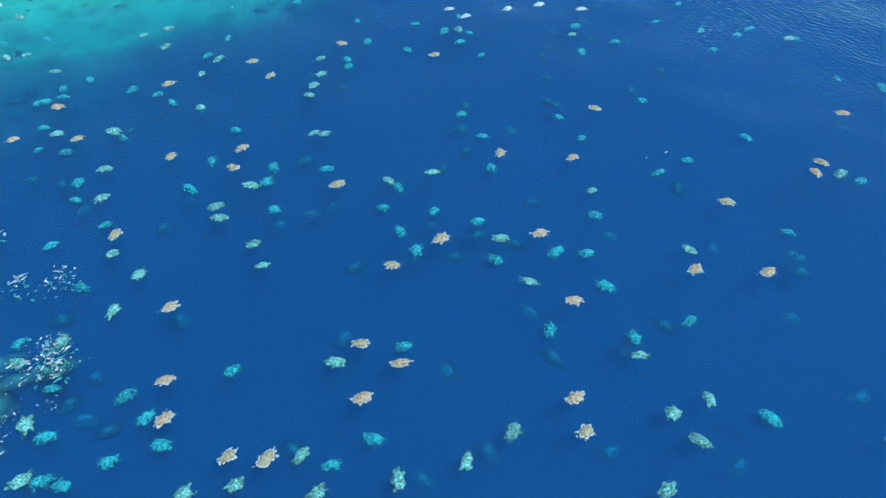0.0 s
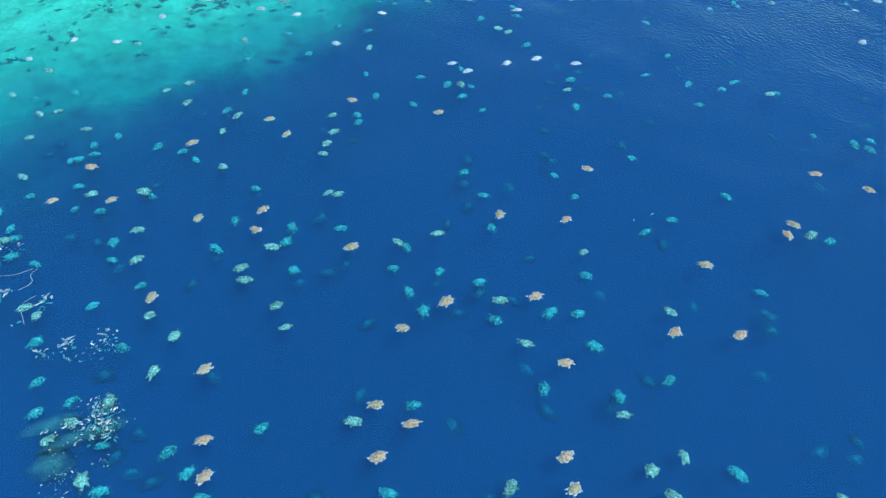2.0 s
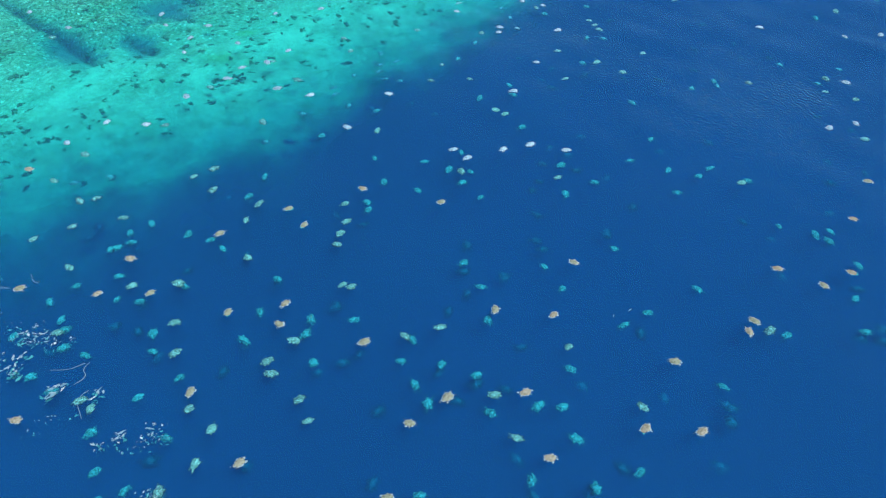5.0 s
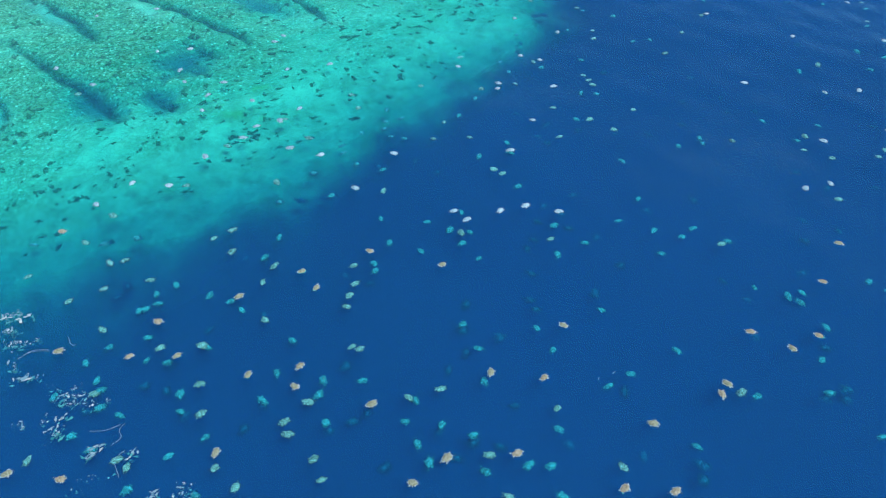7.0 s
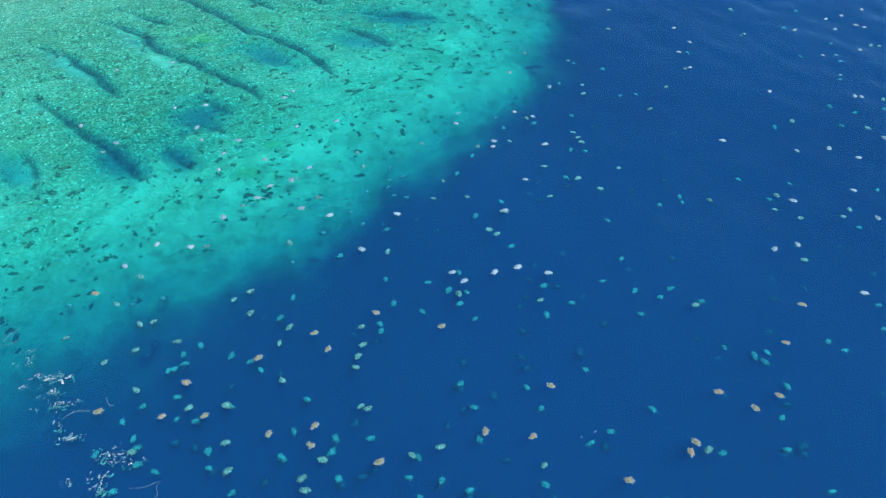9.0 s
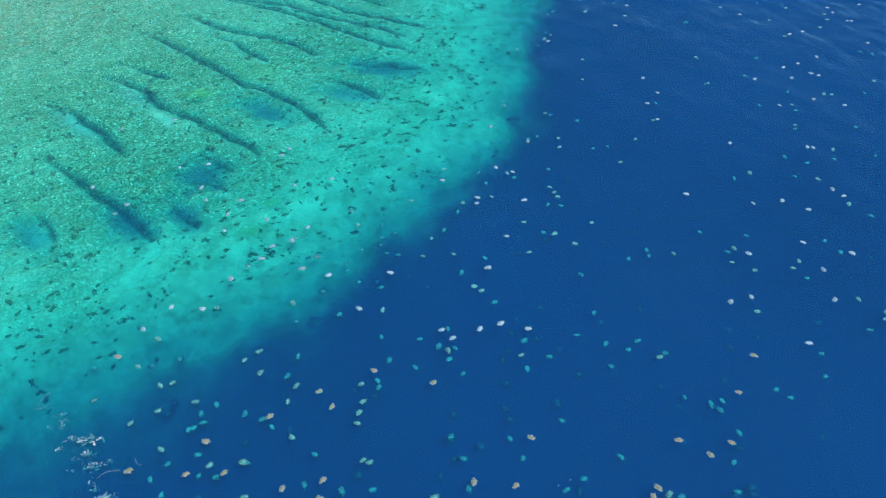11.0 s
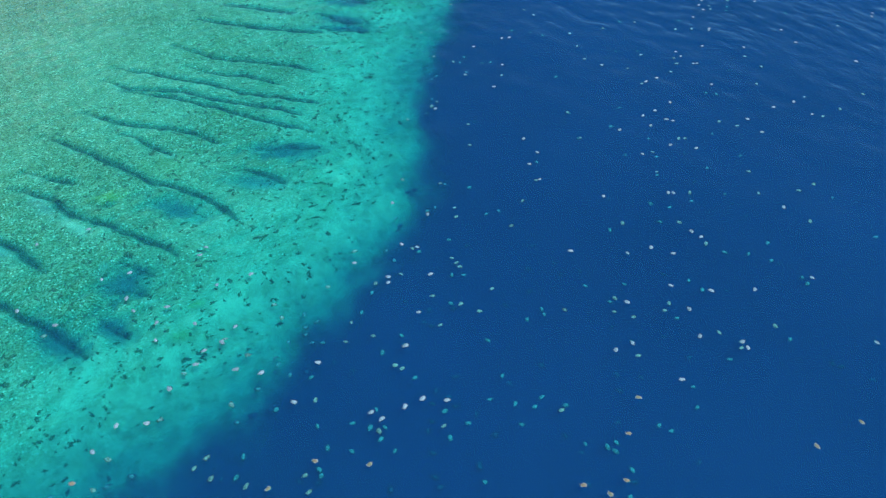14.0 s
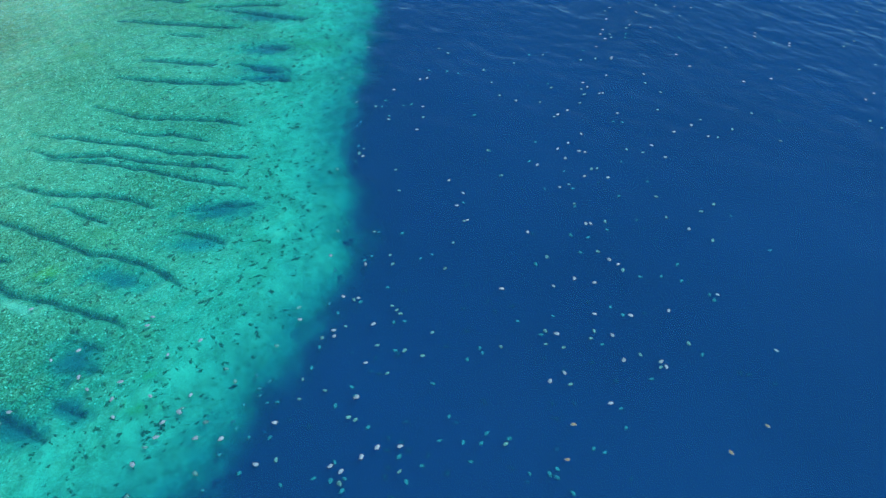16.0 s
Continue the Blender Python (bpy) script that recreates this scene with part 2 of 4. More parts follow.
# ---- water: the surface, and what lies under it ----
def grid_mesh(name, xs, ys, heights):
    """A sheet over the crossing lines xs, ys; heights has one row for each y."""
    nx, ny = len(xs), len(ys)
    gx, gy = np.meshgrid(xs, ys)
    points = np.stack([gx, gy, heights], -1).reshape(-1, 3)
    i = (np.arange(ny - 1)[:, None] * nx + np.arange(nx - 1)[None]).ravel()
    quads = np.stack([i, i + 1, i + nx + 1, i + nx], -1)
    me = bpy.data.meshes.new(name)
    me.from_pydata(points.tolist(), [], quads.tolist())
    me.polygons.foreach_set("use_smooth", np.ones(len(quads), bool))
    return me


def steps(low, high, fine, reach, grow=1.25):
    """Lines fine metres apart from low to high, and ever wider ones out to reach."""
    mid = list(np.arange(low, high, fine))
    out, d, x = [], fine, high
    while x < reach:
        out.append(x)
        d *= grow
        x += d
    back, d, x = [], fine, low
    while x > -reach:
        d *= grow
        x -= d
        back.append(x)
    return np.array(back[::-1] + mid + out)


# ---- the reef ----
EDGE = ((-260, -52), (-82, 26), (-54, 39), (-44, 45), (-38, 49.5), (-31, 57), (-22, 62), (-14, 70), (-6, 80), (4, 91), (11, 101),
        (15, 116), (16, 131), (20, 149), (30, 172), (38, 195), (48, 220), (75, 280), (160, 420), (600, 1000))
GROOVES = (
    ((-36.1, 173.3), (-25.1, 164.4), (-14.2, 160.3), (-6.3, 157.4), (-1.1, 153.2)),
    ((-31.4, 161.1), (-24.5, 156.4), (-16.6, 154.2), (-10.1, 149.1)),
    ((-48.8, 163.8), (-36.2, 157.6), (-25.5, 152), (-16.3, 145.8), (-7.6, 142.4), (-1.5, 139.5)),
    ((-50.4, 158.2), (-43.2, 152.7), (-31.6, 150), (-21.1, 143.2), (-12.4, 139.8), (-5.2, 135.2)),
    ((-45.6, 152.4), (-33.8, 147.6), (-23.4, 141.4), (-15.9, 135.8), (-9.9, 132.4), (-3.5, 128.4)),
    ((-52.8, 145.1), (-44.5, 138.9), (-35.8, 135.5), (-28.5, 132.5), (-22.6, 127.4)),
    ((-45, 135.3), (-40, 132.5), (-36, 128.4), (-31.6, 124.7)),
    ((-59.1, 136.7), (-50.8, 130.3), (-41.7, 122.7), (-35.4, 116.5), (-29.7, 113.7), (-24.1, 109.1), (-18.3, 102)),
    ((-60.2, 123.9), (-54.1, 120.9), (-49.3, 118.3)),
)
GROOVES_NEAR = (
    ((-62.2, 119.8), (-52.5, 114.1), (-47.7, 108.3), (-40.4, 104.2), (-34.8, 99.6), (-30.6, 96.8), (-28.4, 94.3)),
    ((-69.2, 109.6), (-62.3, 106.4), (-56, 100.9), (-50, 94)),
    ((-64, 94.3), (-57.2, 89.4), (-51.3, 84.2), (-46.1, 80.5), (-40.2, 74.6)),
    ((-40.8, 83.1), (-37.7, 80.3), (-34.7, 77)),
    ((-39.5, 94), (-35.7, 93.6), (-31.9, 89.9)),
    ((-38.8, 88.2), (-34.6, 87.1), (-31.6, 84.8)),
    ((-59.2, 80), (-56.3, 77.4), (-53.6, 73.7)),
    ((-22.7, 116.8), (-17.3, 117.2), (-12.9, 114.8), (-9.5, 111.3)),
    ((-15.4, 123.7), (-8.7, 124.1), (-2, 122.4)),
    ((-45.8, 111.3), (-40.4, 109.7)),
)
GROOVES_FAR = (
    ((-23.6, 236.8), (-10.1, 230.2)),
    ((-7, 224.8), (6.6, 222.5), (18.5, 219.4)),
    ((-3.7, 222.4), (9.4, 216.4), (23.5, 207.2)),
    ((-30.3, 222.1), (-11, 213.7), (4, 206.8)),
    ((-16.1, 208.4), (-6.8, 204.2)),
    ((8.2, 194.1), (15.7, 190.6)),
    ((-24.2, 194.9), (-13.9, 190.2), (-4.4, 186.1)),
    ((0.9, 185.3), (12.1, 177.7)),
    ((-30.1, 186.4), (-13, 178.6), (1.1, 173.7)),
    ((1.4, 176.1), (10.2, 174.8), (13.4, 171.5)),
)
# pale sandy hollows beside the grooves: x, y, half length, half width, turn, depth
HOLLOWS = ((-29, 108, 5.5, 2.0, -35, 1.2), (-44.5, 79, 5, 2.2, -45, 1.3), (-36.5, 80, 3.5, 1.8, -45, 1.1), (-36, 90, 3.5, 3.5, 0, 1.2),
           (-14.5, 113.5, 5, 2.0, -15, 0.9), (-9, 123, 6, 2.4, -10, 1.2), (-53, 112.5, 4, 1.5, -45, 0.1), (-60, 103.5, 6, 1.3, -40, 0.3),
           (-57, 76, 4, 1.8, -45, 0.9), (10, 192, 6, 3, -15, 1.2), (8, 181, 6, 2.4, -25, 1.0), (8, 176, 6, 2, -10, 1.2), (12, 213, 7, 3, -20, 0.9))

# bright clean sand: x, y, half length, half width, turn
PALE_SAND = ((-46.5, 104.5, 4.5, 1.1, -40), (-48.5, 106.5, 3.0, 0.6, -60), (-13.5, 111.5, 4.0, 1.0, -12), (-60.5, 103.0, 5.0, 0.9, -42), (-56.0, 74.5, 3.0, 1.2, -45))


def wavy(x, y, size, seed=0.0):
    """Smooth ups and downs between about -1 and 1, some size metres long."""
    k = 2 * math.pi / size
    out = 0
    for n, (a, b) in enumerate(((1.0, 0.3), (-0.5, 0.9), (0.4, -1.1), (1.3, 0.8), (-1.6, 0.5))):
        out = out + np.sin(k * (a * x + b * y) + seed * (n + 1) + 1.7 * n)
    return out / 3.0


def from_line(x, y, line):
    """The distance of places from a line of points, and the side: more than 0 to its left."""
    best, side = np.full(x.shape, 1e9), np.zeros(x.shape)
    for (ax, ay), (bx, by) in zip(line, line[1:]):
        dx, dy = bx - ax, by - ay
        s = np.clip(((x - ax) * dx + (y - ay) * dy) / (dx * dx + dy * dy), 0, 1)
        d = np.hypot(x - ax - s * dx, y - ay - s * dy)
        cross = dx * (y - ay) - dy * (x - ax)
        side = np.where(d < best, np.sign(cross), side)
        best = np.minimum(best, d)
    return best, side


def bottom(x, y):
    """Depth of the bottom, cover of dark rubble with the grooves' shade, pale sand and how far it belongs to the reef
    flat.
    """
    d, side = from_line(x, y, EDGE)
    d = d * side + 1.6 * wavy(x, y, 17.0) + 0.35 * wavy(x, y, 6.0, 2.0)
    close = np.clip((62 - y) / 14, 0, 1)
    gentle = 1.2 + 0.9 * close  # the drop is gentler at the near end
    d = np.where(d < 2, 2 - (2 - d) / gentle, d)
    z = np.interp(d, (-60, -30, -16, -10, -6, -3, 0, 4, 12, 28, 60, 90, 140), (-30, -20, -13, -9.0, -6.0, -3.8, -2.5, -1.9, -1.5, -1.15, -0.85, -0.6, -0.42))
    z = z + np.interp(d, (-5, 5), (0.3, 0.12)) * wavy(x, y, 5.0, 4.0) + 0.07 * wavy(x, y, 1.7, 1.0)
    z = z - 0.9 * close * np.clip((18 - d) / 14, 0, 1)
    flat = np.clip((d - 9 + 5 * wavy(x, y, 23.0, 3.0)) / 22, 0, 1)
    rubble, sand, pale = np.zeros(x.shape), np.zeros(x.shape), np.zeros(x.shape)
    for k, line in enumerate(GROOVES + GROOVES_NEAR + GROOVES_FAR):
        full = 0.35 if k >= len(GROOVES + GROOVES_NEAR) else 0.0
        g, side = from_line(x + 0.25 * wavy(x, y, 11.0, 5.0), y + 0.25 * wavy(x, y, 11.0, 6.0), line)
        start = np.hypot(x - line[0][0], y - line[0][1])
        end = np.hypot(x - line[-1][0], y - line[-1][1])
        wide = np.clip(0.25 + start / 30.0, 0.25, 0.62) * (0.92 + 0.18 * wavy(x, y, 9.0, 7.0)) * np.clip(0.4 + end / 4.0, 0.4, 1)
        wide = np.maximum(np.where(side < 0, 1.35, 0.9) * wide, 0.2)  # steep on the far side, sloping on the near one
        wide = wide * (1.5 if full else 1.0)
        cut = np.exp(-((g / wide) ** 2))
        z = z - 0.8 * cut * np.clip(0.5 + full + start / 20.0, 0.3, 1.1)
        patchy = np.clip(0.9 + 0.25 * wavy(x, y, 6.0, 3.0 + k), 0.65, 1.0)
        # darkest along the cut: rubble and painted groove shade together
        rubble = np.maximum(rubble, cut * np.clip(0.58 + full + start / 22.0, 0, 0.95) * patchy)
        strip = np.exp(-(((g - 1.1) / 0.45) ** 2)) * (side < 0) * np.clip(wavy(x, y, 13.0, 1.0 + 2.0 * k) + 0.1, 0, 1)
        pale = np.maximum(pale, 0.45 * strip)
    for hx, hy, a, b, turn, deep in HOLLOWS:
        c, s = math.cos(radians(turn)), math.sin(radians(turn))
        u, v = (x - hx + 0.6) * c + (y - hy + 0.9) * s, -(x - hx + 0.6) * s + (y - hy + 0.9) * c
        bowl = np.exp(-(((u / a) ** 2 + (v / b) ** 2) * np.clip(1 + 0.5 * wavy(x, y, 5.0, 8.0) + 0.35 * wavy(x, y, 2.2, 3.0), 0.3, 3)))
        z = z - 0.95 * deep * bowl
        sand = np.maximum(sand, (0.7 if deep > 0.5 else 0.45) * bowl)
    inner = np.clip((d - 52 + 10 * wavy(x, y, 40.0, 2.5)) / 45, 0, 1)
    for px, py, a, b, turn in PALE_SAND:
        c, s = math.cos(radians(turn)), math.sin(radians(turn))
        u, v = (x - px) * c + (y - py) * s, -(x - px) * s + (y - py) * c
        pale = np.maximum(pale, 0.6 * np.exp(-(((u / a) ** 2 + (v / b) ** 2) * (1 + 0.4 * wavy(x, y, 4.0, 2.0)))))
    return z, rubble, sand * (1 - 0.8 * rubble), flat, inner, pale * (1 - rubble)


xs, ys = steps(-90, 66, 0.5, 2400), steps(30, 252, 0.5, 2400)
gx, gy = np.meshgrid(xs, ys)
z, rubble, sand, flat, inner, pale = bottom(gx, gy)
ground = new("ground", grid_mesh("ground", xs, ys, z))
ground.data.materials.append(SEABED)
# patches of bright green weed: x, y, size
algae = np.zeros(gx.shape)
for ax, ay, size in ((-26.3, 75.7, 1.7), (-42.0, 112.5, 2.2), (-24.5, 82.0, 1.0)):
    algae = np.maximum(algae, 0.32 * np.exp(-(((gx - ax) / (1.1 * size)) ** 2 + ((gy - ay) / (0.7 * size)) ** 2) * (1.2 + 0.8 * wavy(gx, gy, 2.5))))
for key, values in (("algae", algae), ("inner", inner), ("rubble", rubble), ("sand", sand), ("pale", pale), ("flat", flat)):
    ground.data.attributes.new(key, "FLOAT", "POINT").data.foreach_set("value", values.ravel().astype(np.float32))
tagged(ground, "turquoise coral reef flat with dark grooves, dropping off into deep water", "reef", kind="structure")


# ---- the water: its surface, and slab by slab down to the deep ----
# depth of the slab's top, light let through, share thrown back, metres over which that builds up
SLABS = ((0.0, (0.42, 0.93, 0.90), 0.05, 9.0), (0.70, (0.38, 0.90, 0.91), 0.10, 9.0), (1.50, (0.30, 0.83, 0.87), 0.28, 9.0),
         (3.00, (0.12, 0.36, 0.68), 0.72, 2.6))
DEEPEST = 11.0
WATER = (0.042, 0.112, 0.372)
xs, ys = steps(-90, 200, 1.25, 2400), steps(5, 252, 1.25, 2400)
gx, gy = np.meshgrid(xs, ys)
floor_z = bottom(gx, gy)[0]
swell = 0.03 * np.sin(0.55 * gx + 0.9 * gy) + 0.03 * np.sin(-0.2 * gx + 0.62 * gy + 1.3) + 0.02 * np.sin(0.8 * gx - 0.3 * gy)
near = np.clip(np.minimum(np.minimum(gx + 90, 200 - gx), np.minimum(gy - 5, 252 - gy)) / 40, 0, 1)
for (depth, tint, share, build), (below, _, _, _) in zip(SLABS, SLABS[1:] + ((DEEPEST, 0, 0, 0),)):
    top = depth == 0.0
    slab = new("water_surface" if top else "water", grid_mesh("water", xs, ys, swell * near - 0.03 if top else np.full(gx.shape, -depth)))
    slab.data.materials.append(water_surface_material(tint, share, WATER) if top else water_material(tint, share, WATER))
    metres = np.clip(-depth - np.maximum(floor_z, -below), 0, None)
    thick = (1 - np.exp(-metres / build)) / (1 - math.exp(-(below - depth) / build))
    slab.data.attributes.new("thick", "FLOAT", "POINT").data.foreach_set("value", thick.ravel().astype(np.float32))
    tagged(slab, "clear blue tropical sea surface with light ripples" if top else "clear blue sea water below the surface", "sea", kind="structure")
deep = new("deep_water", grid_mesh("deep_water", np.array([-2400.0, 2400.0]), np.array([-2400.0, 2400.0]), np.full((2, 2), -DEEPEST)))
deep.data.materials.append(DEEP)
tagged(deep, "dark blue deep sea water", "water", kind="structure")


# ---- drifting ovals ----
def oval_mesh(seed):
    """A low domed oval with an uneven, lobed outline, under a metre long: points, faces, which are dome (0) or margin (1), and how near each point is to the margin."""
    rng = random.Random(seed)
    n = 36
    rings = ((0.0, 0.17), (0.35, 0.165), (0.6, 0.13), (0.76, 0.075), (0.88, 0.02), (1.0, 0.01), (1.15, 0.0), (1.3, -0.012), (0.8, -0.05), (0.0, -0.07))
    lobes = [(k, rng.uniform(0.3, 1.0) * size, rng.uniform(0, 6.28)) for k, size in ((3, 0.07), (5, 0.10), (7, 0.10), (11, 0.07))]
    thin = rng.uniform(0.60, 0.72)
    points, faces, kinds, margin = [], [], [], []
    for r, h in rings:
        for k in range(n):
            a = 2 * math.pi * k / n
            uneven = 1 + r * r * sum(size * math.sin(m * a + p) for m, size, p in lobes)
            points.append((0.47 * r * uneven * math.cos(a), 0.47 * r * uneven * thin * math.sin(a), h * (1 + 0.08 * math.cos(3 * a + seed))))
            margin.append(r if h >= -0.012 else 1.3)
    for ring in range(len(rings) - 1):
        b, t = ring * n, (ring + 1) * n
        faces += [(b + k, t + k, t + (k + 1) % n, b + (k + 1) % n) for k in range(n)]
        kinds += [0 if ring < 4 else 1] * n
    return points, faces, kinds, margin


def shape_mesh(name, points, faces, kinds, margin, dome=DOME, edge=RIM):
    me = bpy.data.meshes.new(name)
    me.from_pydata(points, [], faces)
    for mat in (dome, edge, RIPPLE_LIT, DIM, FAR_HAZED, FAINT):
        me.materials.append(mat)
    me.polygons.foreach_set("material_index", kinds)
    me.attributes.new("margin", "FLOAT", "POINT").data.foreach_set("value", margin)
    me.polygons.foreach_set("use_smooth", [True] * len(faces))
    return me


SHAPES = [oval_mesh(s) for s in range(9)]
OVALS = [shape_mesh("drifting_oval", *shape) for shape in SHAPES]
# far surface ovals, with the haze painted into the dome
HAZED_OVALS = [shape_mesh("drifting_oval", *shape, FAR_HAZED) for shape in SHAPES]
SUNK = [shape_mesh("drifting_oval", *shape, RIPPLE_LIT, RIPPLE_LIT) for shape in SHAPES]
DEEPER = [shape_mesh("drifting_oval", *shape, DIM, DIM) for shape in SHAPES]
DEEPEST_OVALS = [shape_mesh("drifting_oval", *shape, FAINT, FAINT) for shape in SHAPES]
# how deep the ovals of each kind hang, and what is said of them
HUNG = ((0.0, "tan and pale mottled oval shape floating at the sea surface"),
        (-0.45, "green mottled oval shape drifting just under the sea surface"),
        (-1.00, "teal mottled oval shape drifting under the clear water"),
        (-1.90, "dim blue-green oval shape drifting deep under water"),
        (-2.85, "faint blue oval shape drifting far below the surface"))
drift = random.Random(11)


def hung_pose(x, y, deep, heading):
    turn = drift.choice((drift.gauss(15, 45), drift.uniform(0, 360))) if heading is None else heading
    tip = 4 if deep == 0 else 12
    z = HUNG[deep][0] + (drift.uniform(-0.12, 0.12) if deep else 0)
    return pose(x, y, z, drift.uniform(-tip, tip), drift.uniform(-tip, tip), turn) @ Matrix.Scale(drift.uniform(0.80, 1.0) * (1.0, 1.0, 1.08, 1.2, 1.3)[deep], 4)


def oval(x, y, deep=0, heading=None):
    ob = new("drifting_oval", drift.choice((HAZED_OVALS if y > 52 else OVALS, SUNK, DEEPER, DEEPEST_OVALS, DEEPEST_OVALS)[deep]))
    ob.matrix_world = hung_pose(x, y, deep, heading)
    return tagged(ob, HUNG[deep][1], "drifting oval", "ovals drifting in the sea")


far_points, far_faces, far_kinds, far_margin = [], [], [], []


def far_oval(x, y, deep=0, heading=None):
    points, faces, kinds, margin = drift.choice(SHAPES)
    m, base = hung_pose(x, y, deep, heading), len(far_points)
    far_points.extend((m @ Vector(p))[:] for p in points)
    far_faces.extend(tuple(base + i for i in f) for f in faces)
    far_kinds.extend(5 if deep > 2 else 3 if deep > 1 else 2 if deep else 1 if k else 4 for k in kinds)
    far_margin.extend(margin)


def finish_far_ovals():
    ob = new("far_ovals", shape_mesh("far_ovals", far_points, far_faces, far_kinds, far_margin))
    tagged(ob, "countless small pale and teal oval shapes scattered far across the sea", "drifting ovals", kind="stuff")


# those that hang in the near and middle water, each at its place: x, y, depth, heading
oval(-6.7, 14.7, 0, 59)
oval(-1.7, 14.1, 1, 93)
oval(-4.7, 13.5, 1)
oval(5.6, 15.9, 0, 44)
oval(-8.2, 14.8, 0, 48)
oval(0.9, 14.9, 1, 70)
oval(-3.3, 17.5, 0, 29)
oval(-7.8, 13.9, 1, 55)
oval(5.4, 17.5, 0, 32)
oval(-5.5, 15.1, 1, 57)
oval(8.4, 13.7, 1)
oval(2.8, 16.2, 1, 59)
oval(-9.7, 13.5, 1)
oval(-1.8, 19.3, 0, 12)
oval(-11.1, 16.5, 0, 58)
oval(-3.6, 20.4, 0, 6)
oval(10.1, 15.7, 1)
oval(-11.6, 18.4, 0, 12)
oval(-4.4, 15.1, 2)
oval(9.4, 17.1, 1, 54)
oval(-2.8, 16.2, 2)
oval(-4.7, 19.8, 1, 0)
oval(6.1, 23.0, 0, 0)
oval(11.1, 17.8, 1)
oval(-16.0, 14.1, 1)
oval(8.7, 20.2, 1)
oval(-2.5, 25.4, 0, -10)
oval(-12.6, 22.6, 0, 43)
oval(17.7, 15.6, 1, -72)
oval(-16.9, 16.6, 1)
oval(-11.3, 15.9, 2)
oval(-0.1, 27.4, 0, 49)
oval(12.3, 25.1, 0, 39)
oval(-13.2, 15.2, 2)
oval(5.0, 27.8, 0, 27)
oval(-14.6, 14.1, 2)
oval(4.2, 24.6, 1)
oval(-15.5, 14.3, 2)
oval(15.8, 24.9, 0, 29)
oval(-1.8, 21.0, 2)
oval(-12.3, 17.2, 2)
oval(-9.3, 19.7, 2, 52)
oval(13.6, 17.2, 2, -40)
oval(-19.3, 18.7, 1)
oval(-18.5, 19.7, 1)
oval(-17.1, 20.9, 1)
oval(-9.0, 25.8, 1, 23)
oval(-15.4, 22.7, 1, 72)
oval(5.0, 22.1, 2)
oval(-13.6, 18.4, 2, 54)
oval(-16.1, 16.3, 2)
oval(3.0, 27.9, 1)
oval(-16.9, 27.7, 0, 75)
oval(-5.9, 32.0, 0, 25)
oval(8.8, 21.6, 2)
oval(-0.8, 14.9, 3)
oval(-9.8, 27.5, 1, 53)
oval(-15.0, 25.2, 1, 61)
oval(15.4, 30.4, 0, 0)
oval(12.6, 27.0, 1)
oval(-16.8, 18.7, 2)
oval(3.4, 35.1, 0, 80)
oval(7.6, 34.6, 0, 43)
oval(-12.1, 33.6, 0)
oval(11.7, 22.7, 2)
oval(1.9, 16.3, 3)
oval(-16.8, 26.7, 1, 57)
oval(-12.0, 29.5, 1, 0)
oval(8.1, 25.0, 2)
oval(-27.3, 25.5, 0, 0)
oval(-12.0, 35.6, 0, 46)
oval(2.7, 26.9, 2)
oval(-3.1, 32.9, 1)
oval(8.4, 32.0, 1)
oval(-12.5, 30.7, 1)
oval(-16.0, 34.7, 0, 76)
oval(6.9, 16.2, 3)
oval(-1.4, 27.6, 2)
oval(-0.6, 33.8, 1)
oval(5.9, 27.4, 2)
oval(-10.9, 32.4, 1, 0)
oval(21.3, 33.1, 0, 92)
oval(7.5, 27.4, 2)
oval(-19.4, 21.3, 2)
oval(22.0, 34.1, 0, 138)
oval(-31.3, 25.9, 0, 26)
oval(-23.2, 26.7, 1)
oval(-20.8, 20.5, 2)
oval(-2.3, 29.1, 2)
oval(9.8, 40.1, 0, -27)
oval(-24.1, 27.3, 1)
oval(-19.0, 31.3, 1)
oval(-22.2, 36.6, 0, 43)
oval(-17.9, 24.9, 2)
oval(12.0, 15.5, 3)
oval(-21.6, 22.5, 2)
oval(-3.3, 31.0, 2)
oval(-7.4, 37.7, 1, 26)
oval(8.4, 30.5, 2)
oval(-8.1, 38.1, 1, 26)
oval(-26.1, 36.5, 0, 29)
oval(-19.8, 34.1, 1)
oval(-11.9, 44.4, 0, 60)
oval(-2.6, 33.1, 2)
oval(23.1, 33.6, 1)
oval(25.5, 39.5, 0, -6)
oval(-30.6, 27.2, 1, 73)
oval(-18.6, 43.3, 0, 37)
oval(28.4, 37.7, 0, -67)
oval(-24.9, 40.3, 0, -23)
oval(-0.6, 47.5, 0, 28)
oval(-22.9, 25.3, 2)
oval(-13.5, 46.5, 0, 30)
oval(18.6, 29.1, 2)
oval(-18.3, 29.5, 2)
oval(-20.7, 28.0, 2)
oval(-32.1, 37.0, 0, 14)
oval(2.9, 34.9, 2)
oval(-10.3, 33.5, 2)
oval(-20.6, 38.0, 1, 0)
oval(-27.9, 33.1, 1)
oval(-7.5, 49.3, 0, -27)
oval(31.1, 39.1, 0)
oval(-7.0, 35.0, 2)
oval(-9.0, 42.5, 1)
oval(-4.7, 22.3, 3)
oval(-15.9, 40.9, 1)
oval(-10.1, 34.8, 2)
oval(-24.0, 37.7, 1)
oval(-15.3, 17.7, 3)
oval(-8.9, 43.9, 1)
oval(8.6, 21.8, 3)
oval(12.9, 34.6, 2)
oval(-8.5, 45.3, 1)
oval(-14.0, 35.6, 2)
oval(2.5, 38.3, 2)
oval(4.3, 24.0, 3)
